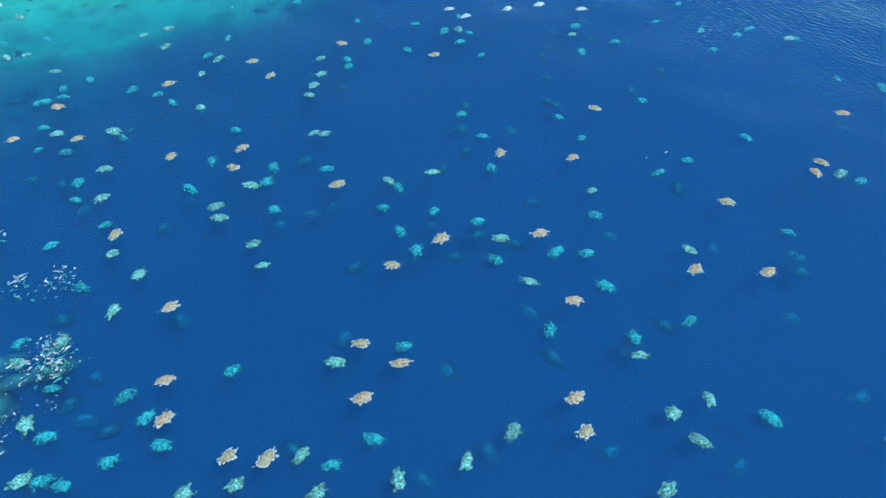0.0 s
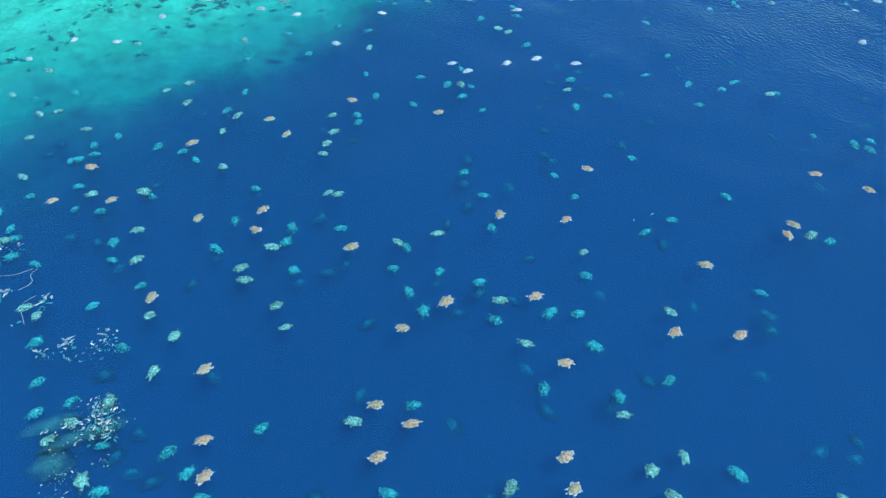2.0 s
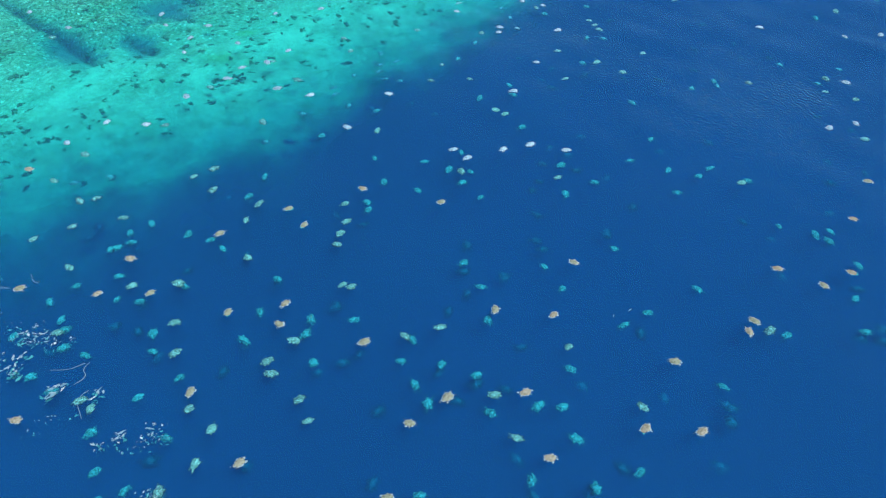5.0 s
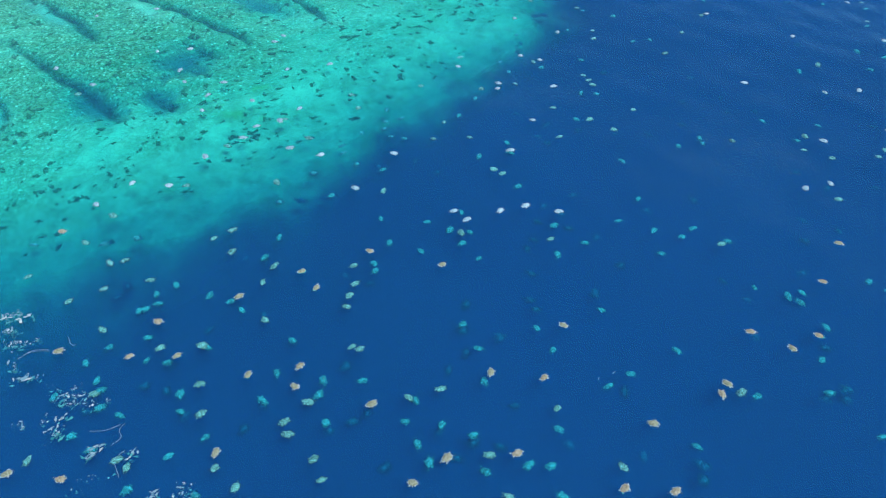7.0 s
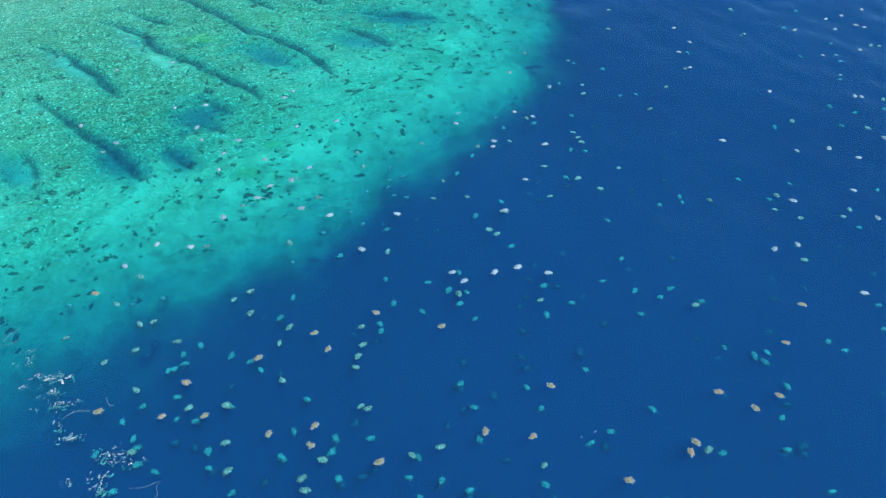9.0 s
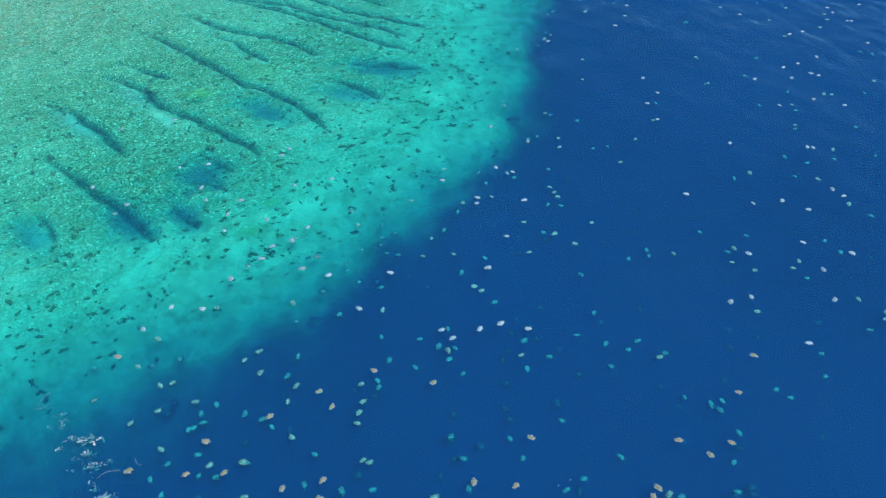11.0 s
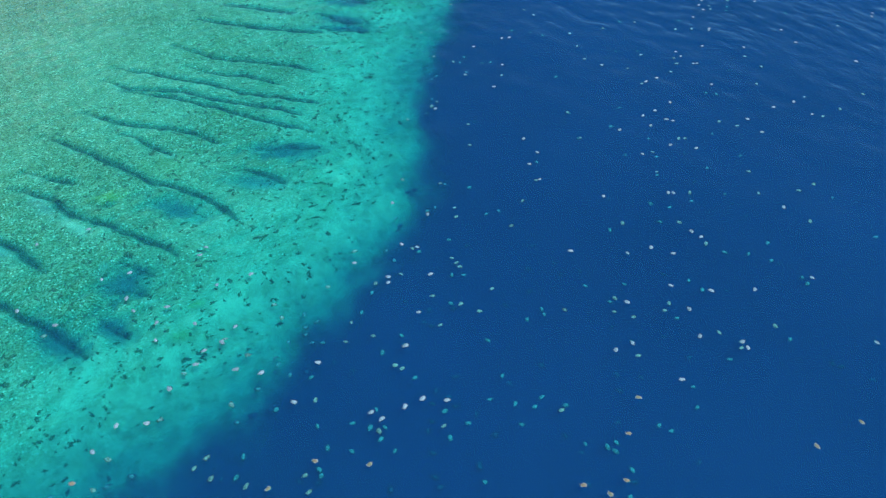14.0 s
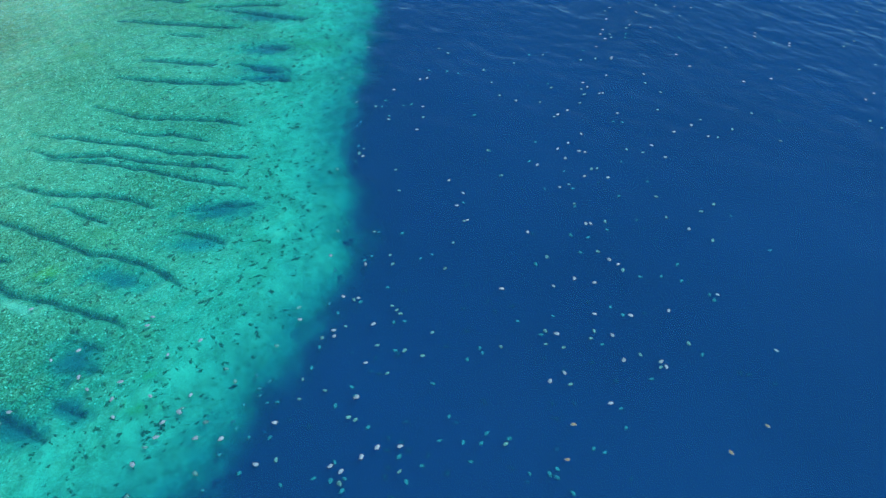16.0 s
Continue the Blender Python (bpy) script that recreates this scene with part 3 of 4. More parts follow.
oval(1.8, 54.0, 0, 29)
oval(14.9, 35.8, 2)
oval(-26.6, 28.4, 2)
oval(8.8, 38.3, 2)
oval(0.5, 55.3, 0, 16)
oval(5.2, 55.4, 0, 56)
oval(-15.6, 19.9, 3)
oval(-8.9, 47.7, 1)
oval(-21.4, 33.6, 2)
oval(-17.0, 45.5, 1)
oval(11.1, 55.3, 0)
oval(-25.5, 31.5, 2)
oval(33.9, 45.5, 0, -15)
oval(7.8, 56.2, 0, 29)
oval(-29.6, 39.7, 1)
oval(-28.5, 29.6, 2)
oval(7.6, 40.6, 2)
oval(-6.4, 16.9, 4)
oval(18.4, 18.9, 3)
oval(-16.3, 47.6, 1)
oval(24.5, 33.6, 2)
oval(-12.8, 23.5, 3)
oval(-27.3, 32.2, 2)
oval(-9.8, 59.0, 0)
oval(19.2, 38.2, 2)
oval(9.9, 51.5, 1)
oval(20.1, 18.6, 3)
oval(1.2, 52.4, 1)
oval(-20.4, 38.3, 2)
oval(-27.3, 45.6, 1, 15)
oval(-27.8, 33.8, 2)
oval(-20.7, 49.5, 1, 47)
oval(-25.1, 36.9, 2)
oval(-31.2, 44.5, 1, 32)
oval(-28.4, 34.7, 2)
oval(13.6, 42.8, 2)
oval(-33.8, 43.0, 1, 49)
oval(37.4, 50.7, 0, -16)
oval(17.0, 23.5, 3)
oval(-31.3, 33.2, 2)
oval(-37.8, 51.9, 0, -13)
oval(-22.9, 51.4, 1)
oval(-18.4, 42.6, 2)
oval(-21.4, 52.7, 1)
oval(-6.1, 65.3, 0, -16)
oval(-25.7, 39.3, 2)
oval(-30.6, 48.3, 1)
oval(26.4, 51.0, 1)
oval(-30.0, 36.5, 2)
oval(1.9, 30.0, 3)
oval(-29.5, 59.3, 0)
oval(-31.9, 48.0, 1)
oval(6.9, 66.0, 0, 17)
oval(-14.2, 65.0, 0, 35)
oval(-36.0, 56.1, 0)
oval(-19.6, 43.6, 2)
oval(-28.7, 38.3, 2)
oval(-6.9, 47.6, 2)
oval(-0.7, 30.8, 3)
oval(0.2, 21.2, 4)
oval(31.1, 37.4, 2)
oval(9.2, 29.7, 3)
oval(-6.9, 59.1, 1)
oval(-33.5, 59.7, 0)
oval(-17.9, 66.3, 0)
oval(-7.1, 48.5, 2)
oval(44.7, 52.4, 0)
oval(-21.7, 44.4, 2)
oval(2.9, 49.4, 2)
oval(-38.8, 46.1, 1)
oval(57.5, 39.0, 0, -74)
oval(-27.0, 64.6, 0)
oval(37.4, 59.3, 0)
oval(-27.0, 42.6, 2)
oval(-2.7, 50.5, 2)
oval(-9.2, 30.8, 3)
oval(-26.1, 43.3, 2)
oval(-27.5, 42.4, 2)
oval(-35.2, 50.7, 1)
oval(14.7, 28.8, 3)
oval(18.6, 26.7, 3)
oval(-7.6, 31.6, 3)
oval(10.5, 50.0, 2)
oval(5.8, 62.2, 1)
oval(1.3, 51.5, 2)
oval(-23.6, 68.3, 0, 2)
oval(40.3, 60.1, 0)
oval(-6.4, 32.3, 3)
oval(5.3, 22.0, 4)
oval(-5.8, 51.5, 2)
oval(4.9, 63.0, 1)
oval(-26.6, 44.5, 2)
oval(-18.4, 60.5, 1)
oval(9.9, 72.2, 0)
oval(-25.1, 45.6, 2)
oval(32.7, 40.8, 2)
oval(-14.6, 17.8, 4)
oval(-22.5, 70.7, 0)
oval(-34.0, 54.9, 1)
oval(18.8, 28.2, 3)
oval(-20.0, 71.9, 0)
oval(2.1, 53.3, 2)
oval(28.0, 45.6, 2)
oval(13.4, 51.8, 2)
oval(0.1, 53.6, 2)
oval(31.6, 43.8, 2)
oval(20.5, 50.1, 2)
oval(30.8, 44.7, 2)
oval(-27.9, 59.9, 1)
oval(-2.2, 54.7, 2)
oval(-18.1, 74.6, 0)
oval(-16.8, 52.4, 2)
oval(10.6, 54.2, 2)
oval(65.5, 41.2, 0, -70)
oval(32.2, 45.1, 2)
oval(-6.9, 55.1, 2)
oval(50.8, 59.4, 0)
oval(-1.8, 68.7, 1)
oval(1.3, 56.4, 2)
oval(2.4, 69.1, 1)
oval(-14.8, 33.0, 3)
oval(6.1, 79.5, 0)
oval(56.8, 56.0, 0)
oval(-29.8, 74.1, 0)
oval(-24.2, 76.4, 0)
oval(23.0, 52.5, 2)
oval(20.5, 53.6, 2)
oval(56.5, 57.2, 0)
oval(42.6, 68.1, 0)
oval(17.2, 54.9, 2)
oval(12.8, 69.3, 1)
oval(6.3, 80.8, 0)
oval(13.2, 80.1, 0, 16)
oval(40.4, 57.9, 1)
oval(-16.3, 69.1, 1)
oval(-16.9, 19.2, 4)
oval(27.4, 52.0, 2)
oval(-25.3, 67.4, 1)
oval(51.6, 64.8, 0)
oval(24.5, 54.0, 2)
oval(-30.0, 77.7, 0)
oval(-0.6, 72.5, 1)
oval(-20.8, 32.0, 3)
oval(-8.6, 37.3, 3)
oval(-12.4, 58.9, 2)
oval(11.2, 24.0, 4)
oval(-17.7, 57.8, 2)
oval(40.1, 45.3, 2)
oval(38.8, 46.4, 2)
oval(19.4, 71.1, 1)
oval(-30.9, 52.2, 2)
oval(1.2, 85.1, 0)
oval(7.4, 60.6, 2)
oval(-28.7, 80.8, 0)
oval(-33.8, 51.2, 2)
oval(16.8, 73.0, 1)
oval(-19.6, 72.7, 1)
oval(19.9, 58.6, 2)
oval(50.9, 70.2, 0)
oval(-21.2, 84.2, 0)
oval(-15.8, 85.7, 0)
oval(32.6, 68.8, 1)
oval(-11.1, 75.4, 1)
oval(13.5, 45.4, 3)
oval(7.9, 43.6, 3)
oval(1.2, 41.0, 3)
oval(4.5, 40.2, 3)
oval(32.3, 34.9, 3)
oval(30.4, 34.0, 2)
oval(1.9, 29.8, 3)
oval(19.1, 27.9, 3)
oval(18.7, 26.8, 3)
oval(32.8, 30.0, 2)
oval(1.2, 41.0, 2)
oval(-13.3, 39.1, 2)
oval(-14.7, 33.0, 2)
oval(-9.4, 30.9, 2)
oval(-7.4, 31.6, 3)
oval(-8.7, 37.0, 3)
oval(-24.9, 34.8, 3)
oval(-22.9, 34.4, 3)
oval(-23.3, 36.7, 2)
oval(-20.9, 31.9, 2)
oval(-0.5, 30.8, 2)
oval(1.9, 29.9, 2)
oval(-17.7, 49.5, 2)

# the many more far off, in one sheet of small shapes
far_oval(-33.8, 80.9, 0)
far_oval(12.1, 87.0, 0)
far_oval(12.7, 75.5, 1)
far_oval(56.8, 67.9, 0, -41)
far_oval(9.6, 88.2, 0)
far_oval(37.6, 81.1, 0)
far_oval(4.4, 40.4, 3)
far_oval(-7.3, 63.5, 2)
far_oval(42.6, 65.2, 1)
far_oval(40.1, 66.9, 1)
far_oval(-14.9, 62.9, 2)
far_oval(22.5, 75.5, 1)
far_oval(-35.2, 83.9, 0)
far_oval(-23.0, 34.5, 3)
far_oval(-40.6, 51.0, 2)
far_oval(-12.2, 78.4, 1)
far_oval(56.1, 56.4, 1)
far_oval(-10.3, 64.6, 2)
far_oval(46.9, 78.7, 0)
far_oval(-13.5, 39.4, 3)
far_oval(-4.8, 28.2, 4)
far_oval(-45.2, 80.1, 0)
far_oval(4.1, 80.1, 1)
far_oval(45.2, 48.1, 2)
far_oval(63.8, 66.8, 0)
far_oval(3.4, 66.0, 2)
far_oval(0.6, 29.0, 4)
far_oval(76.2, 53.2, 0, -59)
far_oval(54.3, 59.9, 1)
far_oval(41.2, 69.6, 1)
far_oval(-3.6, 80.8, 1)
far_oval(21.2, 20.1, 4)
far_oval(48.0, 65.7, 1)
far_oval(8.5, 81.5, 1)
far_oval(7.0, 67.0, 2)
far_oval(-24.8, 35.0, 3)
far_oval(51.4, 79.3, 0)
far_oval(54.5, 77.2, 0)
far_oval(-11.9, 66.8, 2)
far_oval(-24.3, 92.0, 0)
far_oval(-28.7, 32.4, 3)
far_oval(19.4, 65.5, 2)
far_oval(49.3, 67.0, 1)
far_oval(18.4, 81.4, 1)
far_oval(-23.4, 36.9, 3)
far_oval(15.4, 95.2, 0)
far_oval(-35.4, 89.8, 0)
far_oval(-23.4, 93.8, 0)
far_oval(6.7, 68.8, 2)
far_oval(46.2, 51.5, 2)
far_oval(18.0, 82.3, 1)
far_oval(4.0, 30.0, 4)
far_oval(-12.3, 68.2, 2)
far_oval(-39.7, 89.0, 0)
far_oval(7.9, 43.7, 3)
far_oval(-5.2, 69.7, 2)
far_oval(17.5, 83.6, 1)
far_oval(-6.8, 70.0, 2)
far_oval(-51.6, 84.3, 0)
far_oval(-19.2, 24.3, 4)
far_oval(63.3, 59.4, 1)
far_oval(-10.3, 70.7, 2)
far_oval(9.6, 99.6, 0)
far_oval(30.3, 34.0, 3)
far_oval(74.3, 67.5, 0)
far_oval(61.0, 80.2, 0)
far_oval(-16.6, 42.8, 3)
far_oval(-7.7, 71.8, 2)
far_oval(11.3, 87.2, 1)
far_oval(60.0, 81.9, 0)
far_oval(1.5, 88.4, 1)
far_oval(26.4, 68.3, 2)
far_oval(-7.6, 73.2, 2)
far_oval(-5.8, 74.2, 2)
far_oval(1.2, 74.7, 2)
far_oval(29.3, 68.8, 2)
far_oval(13.6, 45.8, 3)
far_oval(-46.7, 78.6, 1)
far_oval(32.5, 35.0, 3)
far_oval(48.3, 94.1, 0)
far_oval(15.4, 74.0, 2)
far_oval(29.3, 70.1, 2)
far_oval(26.7, 40.4, 3)
far_oval(-7.7, 76.0, 2)
far_oval(-9.8, 47.9, 3)
far_oval(53.7, 55.1, 2)
far_oval(38.1, 101.3, 0)
far_oval(29.5, 89.7, 1)
far_oval(5.4, 33.8, 4)
far_oval(3.3, 78.7, 2)
far_oval(20.4, 94.0, 1)
far_oval(60.5, 92.8, 0)
far_oval(-25.8, 43.3, 3)
far_oval(61.4, 92.6, 0)
far_oval(-43.9, 102.5, 0)
far_oval(40.4, 69.4, 2)
far_oval(-52.0, 100.0, 0)
far_oval(37.6, 106.4, 0, -11)
far_oval(-16.2, 31.5, 4)
far_oval(49.5, 64.2, 2)
far_oval(20.6, 96.6, 1)
far_oval(18.7, 79.7, 2)
far_oval(49.2, 86.7, 1)
far_oval(16.8, 80.2, 2)
far_oval(61.4, 78.9, 1)
far_oval(37.7, 73.5, 2)
far_oval(27.4, 44.9, 3)
far_oval(79.4, 84.9, 0)
far_oval(-17.8, 49.8, 3)
far_oval(40.2, 109.9, 0)
far_oval(33.4, 96.3, 1)
far_oval(-19.7, 50.0, 3)
far_oval(59.3, 85.1, 1)
far_oval(44.2, 72.9, 2)
far_oval(-0.0, 37.4, 4)
far_oval(7.9, 85.4, 2)
far_oval(64.5, 56.9, 2)
far_oval(38.8, 115.1, 0)
far_oval(60.6, 105.4, 0)
far_oval(19.4, 104.3, 1)
far_oval(14.6, 35.3, 4)
far_oval(14.9, 53.5, 3)
far_oval(12.4, 86.9, 2)
far_oval(12.5, 106.6, 1)
far_oval(6.9, 88.1, 2)
far_oval(56.1, 69.1, 2)
far_oval(37.6, 101.7, 1)
far_oval(1.5, 39.2, 4)
far_oval(54.9, 71.5, 2)
far_oval(67.4, 107.3, 0)
far_oval(18.0, 88.8, 2)
far_oval(72.0, 105.2, 0)
far_oval(11.7, 57.0, 3)
far_oval(42.1, 40.6, 3)
far_oval(59.3, 114.4, 0)
far_oval(64.8, 92.6, 1)
far_oval(33.8, 48.6, 3)
far_oval(10.1, 58.5, 3)
far_oval(23.1, 129.7, 0)
far_oval(66.3, 114.7, 0)
far_oval(82.4, 80.9, 1)
far_oval(1.3, 41.9, 4)
far_oval(-15.7, 59.1, 3)
far_oval(-13.3, 59.7, 3)
far_oval(61.4, 99.9, 1)
far_oval(20.8, 57.7, 3)
far_oval(9.7, 96.4, 2)
far_oval(66.2, 118.6, 0)
far_oval(71.6, 115.5, 0)
far_oval(70.5, 116.3, 0)
far_oval(13.4, 60.4, 3)
far_oval(77.4, 90.0, 1)
far_oval(27.7, 115.5, 1, -44)
far_oval(26.1, 94.4, 2)
far_oval(46.7, 86.1, 2)
far_oval(15.7, 97.4, 2)
far_oval(28.5, 94.7, 2)
far_oval(69.5, 120.0, 0)
far_oval(87.9, 108.0, 0)
far_oval(17.3, 98.1, 2)
far_oval(63.8, 76.6, 2)
far_oval(73.7, 67.2, 2)
far_oval(73.7, 68.7, 2)
far_oval(-1.3, 64.2, 3)
far_oval(37.8, 136.3, 0)
far_oval(63.1, 106.0, 1)
far_oval(85.2, 89.3, 1)
far_oval(67.7, 75.5, 2)
far_oval(70.8, 73.4, 2)
far_oval(87.4, 113.1, 0)
far_oval(74.1, 122.5, 0)
far_oval(50.6, 113.8, 1)
far_oval(79.0, 96.6, 1)
far_oval(1.6, 45.0, 4)
far_oval(56.2, 86.3, 2)
far_oval(-8.0, 65.4, 3)
far_oval(28.9, 122.9, 1)
far_oval(89.0, 90.5, 1)
far_oval(-3.9, 66.3, 3)
far_oval(32.6, 142.7, 0)
far_oval(16.7, 127.2, 1)
far_oval(24.7, 102.6, 2)
far_oval(7.6, 45.6, 4)
far_oval(36.7, 56.4, 3)
far_oval(72.4, 77.5, 2)
far_oval(20.3, 104.4, 2)
far_oval(70.3, 109.6, 1)
far_oval(-21.5, 41.8, 4)
far_oval(71.6, 109.4, 1)
far_oval(95.3, 116.4, 0)
far_oval(72.4, 131.9, 0)
far_oval(56.7, 91.6, 2)
far_oval(59.7, 89.8, 2)
far_oval(101.9, 112.2, 0)
far_oval(42.2, 145.7, 0)
far_oval(32.7, 34.7, 4)
far_oval(75.5, 133.0, 0)
far_oval(22.7, 131.8, 1)
far_oval(51.1, 123.7, 1)
far_oval(86.5, 127.9, 0)
far_oval(-7.5, 47.7, 4)
far_oval(100.8, 117.6, 0)
far_oval(65.2, 141.0, 0)
far_oval(24.1, 132.9, 1)
far_oval(64.4, 90.8, 2)
far_oval(10.6, 71.7, 3)
far_oval(8.0, 49.2, 4)
far_oval(37.5, 155.8, 0)
far_oval(39.6, 107.9, 2)
far_oval(81.4, 113.9, 1)
far_oval(84.4, 111.7, 1)
far_oval(86.7, 137.7, 0)
far_oval(71.6, 91.6, 2)
far_oval(41.2, 61.7, 3)
far_oval(87.6, 137.6, 0)
far_oval(61.4, 99.5, 2)
far_oval(19.9, 72.1, 3)
far_oval(48.5, 57.2, 3)
far_oval(11.9, 74.1, 3)
far_oval(45.4, 158.8, 0)
far_oval(85.3, 141.6, 0)
far_oval(47.3, 158.8, 0)
far_oval(33.0, 40.0, 4)
far_oval(91.8, 75.3, 2)
far_oval(85.1, 143.9, 0)
far_oval(8.4, 76.5, 3)
far_oval(41.0, 141.7, 1)
far_oval(57.8, 106.9, 2)
far_oval(46.5, 61.8, 3)
far_oval(16.9, 50.4, 4)
far_oval(7.9, 52.7, 4)
far_oval(63.7, 105.1, 2)
far_oval(71.9, 99.7, 2)
far_oval(71.4, 131.7, 1)
far_oval(92.7, 145.4, 0)
far_oval(50.4, 114.4, 2)
far_oval(8.7, 54.1, 4)
far_oval(102.4, 142.8, 0)
far_oval(90.8, 86.7, 2)
far_oval(104.3, 111.7, 1)
far_oval(26.3, 48.3, 4)
far_oval(31.2, 149.9, 1)
far_oval(-31.1, 45.7, 4)
far_oval(27.2, 153.5, 1)
far_oval(65.6, 141.9, 1)
far_oval(71.0, 139.3, 1)
far_oval(-30.7, 47.2, 4)
far_oval(64.7, 111.6, 2)
far_oval(80.3, 135.7, 1)
far_oval(109.5, 113.5, 1)
far_oval(125.2, 131.3, 0)
far_oval(98.2, 153.0, 0)
far_oval(117.4, 105.9, 1)
far_oval(62.5, 145.4, 1)
far_oval(80.3, 102.3, 2)
far_oval(14.0, 157.8, 1)
far_oval(104.7, 119.5, 1)
far_oval(98.7, 153.9, 0)
far_oval(12.5, 56.0, 4)
far_oval(21.2, 129.5, 2)
far_oval(58.7, 117.4, 2)
far_oval(97.2, 126.9, 1)
far_oval(116.3, 142.8, 0)
far_oval(9.3, 57.0, 4)
far_oval(132.9, 130.3, 0)
far_oval(83.2, 139.0, 1)
far_oval(148.9, 114.1, 0)
far_oval(51.5, 123.8, 2)
far_oval(97.6, 160.8, 0)
far_oval(76.5, 144.6, 1)
far_oval(83.7, 141.7, 1)
far_oval(62.9, 152.2, 1)
far_oval(116.4, 149.7, 0)
far_oval(78.4, 110.6, 2)
far_oval(153.0, 115.9, 0)
far_oval(23.4, 135.4, 2)
far_oval(118.4, 118.3, 1)
far_oval(73.0, 48.4, 3)
far_oval(34.8, 80.5, 3)
far_oval(102.2, 164.4, 0)
far_oval(26.2, 166.4, 1)
far_oval(102.3, 134.0, 1)
far_oval(63.2, 124.1, 2)
far_oval(102.3, 167.3, 0)
far_oval(63.2, 158.9, 1)
far_oval(100.9, 139.3, 1)
far_oval(16.3, 171.6, 1)
far_oval(104.3, 169.7, 0)
far_oval(12.7, 90.4, 3)
far_oval(32.3, 85.5, 3)
far_oval(60.5, 68.9, 3)
far_oval(72.6, 160.2, 1)
far_oval(143.7, 102.8, 1)
far_oval(113.1, 169.9, 0)
far_oval(24.9, 143.7, 2)
far_oval(118.3, 166.6, 0)
far_oval(143.5, 106.3, 1)
far_oval(108.6, 175.7, 0)
far_oval(26.3, 145.3, 2)
far_oval(90.4, 155.7, 1)
far_oval(57.2, 171.0, 1)
far_oval(149.4, 144.2, 0)
far_oval(81.9, 161.9, 1)
far_oval(36.4, 54.1, 4)
far_oval(53.2, 139.3, 2)
far_oval(94.6, 155.2, 1)
far_oval(143.7, 152.2, 0)
far_oval(150.5, 145.6, 0)
far_oval(33.5, 145.8, 2)
far_oval(53.7, 139.7, 2)
far_oval(55.6, 174.5, 1)
far_oval(10.3, 95.4, 3)
far_oval(145.2, 154.0, 0)
far_oval(26.6, 60.6, 4)
far_oval(84.5, 126.0, 2)
far_oval(36.9, 181.3, 1)
far_oval(86.7, 125.3, 2)
far_oval(119.4, 177.1, 0)
far_oval(113.3, 182.5, 0)
far_oval(38.1, 149.3, 2)
far_oval(32.9, 150.6, 2)
far_oval(40.2, 149.2, 2)
far_oval(34.5, 152.9, 2)
far_oval(40.5, 55.8, 4)
far_oval(132.6, 177.0, 0)
far_oval(137.0, 174.7, 0)
far_oval(143.8, 132.7, 1)
far_oval(104.8, 165.3, 1)
far_oval(72.3, 73.2, 3)
far_oval(105.2, 167.1, 1)
far_oval(132.5, 149.7, 1)
far_oval(71.7, 148.6, 2)
far_oval(13.2, 104.4, 3)
far_oval(11.8, 71.4, 4)
far_oval(17.6, 104.3, 3)
far_oval(111.7, 169.1, 1)
far_oval(14.6, 105.0, 3)
far_oval(28.3, 164.3, 2)
far_oval(77.1, 148.0, 2)
far_oval(123.3, 113.8, 2)
far_oval(50.1, 95.4, 3)
far_oval(56.5, 160.4, 2)
far_oval(54.0, 162.5, 2)
far_oval(49.5, 164.3, 2)
far_oval(165.1, 128.4, 1)
far_oval(63.9, 159.9, 2)
far_oval(15.9, 74.4, 4)
far_oval(111.4, 181.7, 1)
far_oval(39.7, 65.9, 4)
far_oval(72.8, 161.1, 2)
far_oval(24.4, 73.5, 4)
far_oval(73.1, 85.9, 3)
far_oval(164.4, 139.9, 1)
far_oval(131.4, 171.8, 1)
far_oval(65.5, 92.9, 3)
far_oval(72.2, 89.7, 3)
far_oval(121.1, 184.5, 1)
far_oval(169.4, 141.5, 1)
far_oval(78.6, 163.9, 2)
far_oval(128.5, 180.8, 1)
far_oval(29.0, 75.8, 4)
far_oval(68.3, 97.3, 3)
far_oval(94.1, 161.6, 2)
far_oval(53.5, 109.6, 3)
far_oval(169.6, 165.1, 1)
far_oval(35.4, 78.6, 4)
far_oval(109.0, 164.4, 2)
far_oval(30.3, 80.9, 4)
far_oval(184.0, 157.0, 1)
far_oval(69.6, 52.6, 4)
far_oval(110.5, 166.9, 2)
far_oval(70.7, 51.9, 4)
far_oval(70.5, 106.3, 3)
far_oval(38.9, 78.8, 4)
far_oval(124.1, 160.2, 2)
far_oval(31.0, 125.8, 3)
far_oval(50.2, 122.3, 3)
far_oval(59.6, 118.3, 3)
far_oval(21.3, 88.7, 4)
far_oval(36.2, 128.3, 3)
far_oval(147.9, 148.6, 2)
far_oval(52.6, 75.3, 4)
far_oval(171.3, 132.8, 2)
far_oval(84.9, 110.2, 3)
far_oval(42.8, 136.9, 3)
far_oval(89.7, 119.8, 3)
far_oval(57.8, 140.3, 3)
far_oval(56.2, 145.8, 3)
far_oval(48.8, 150.1, 3)
far_oval(68.9, 147.7, 3)
far_oval(95.3, 136.0, 3)
far_oval(35.0, 169.4, 3)
far_oval(110.8, 134.1, 3)
far_oval(124.0, 148.1, 3)
far_oval(117.1, 158.5, 3)
finish_far_ovals()


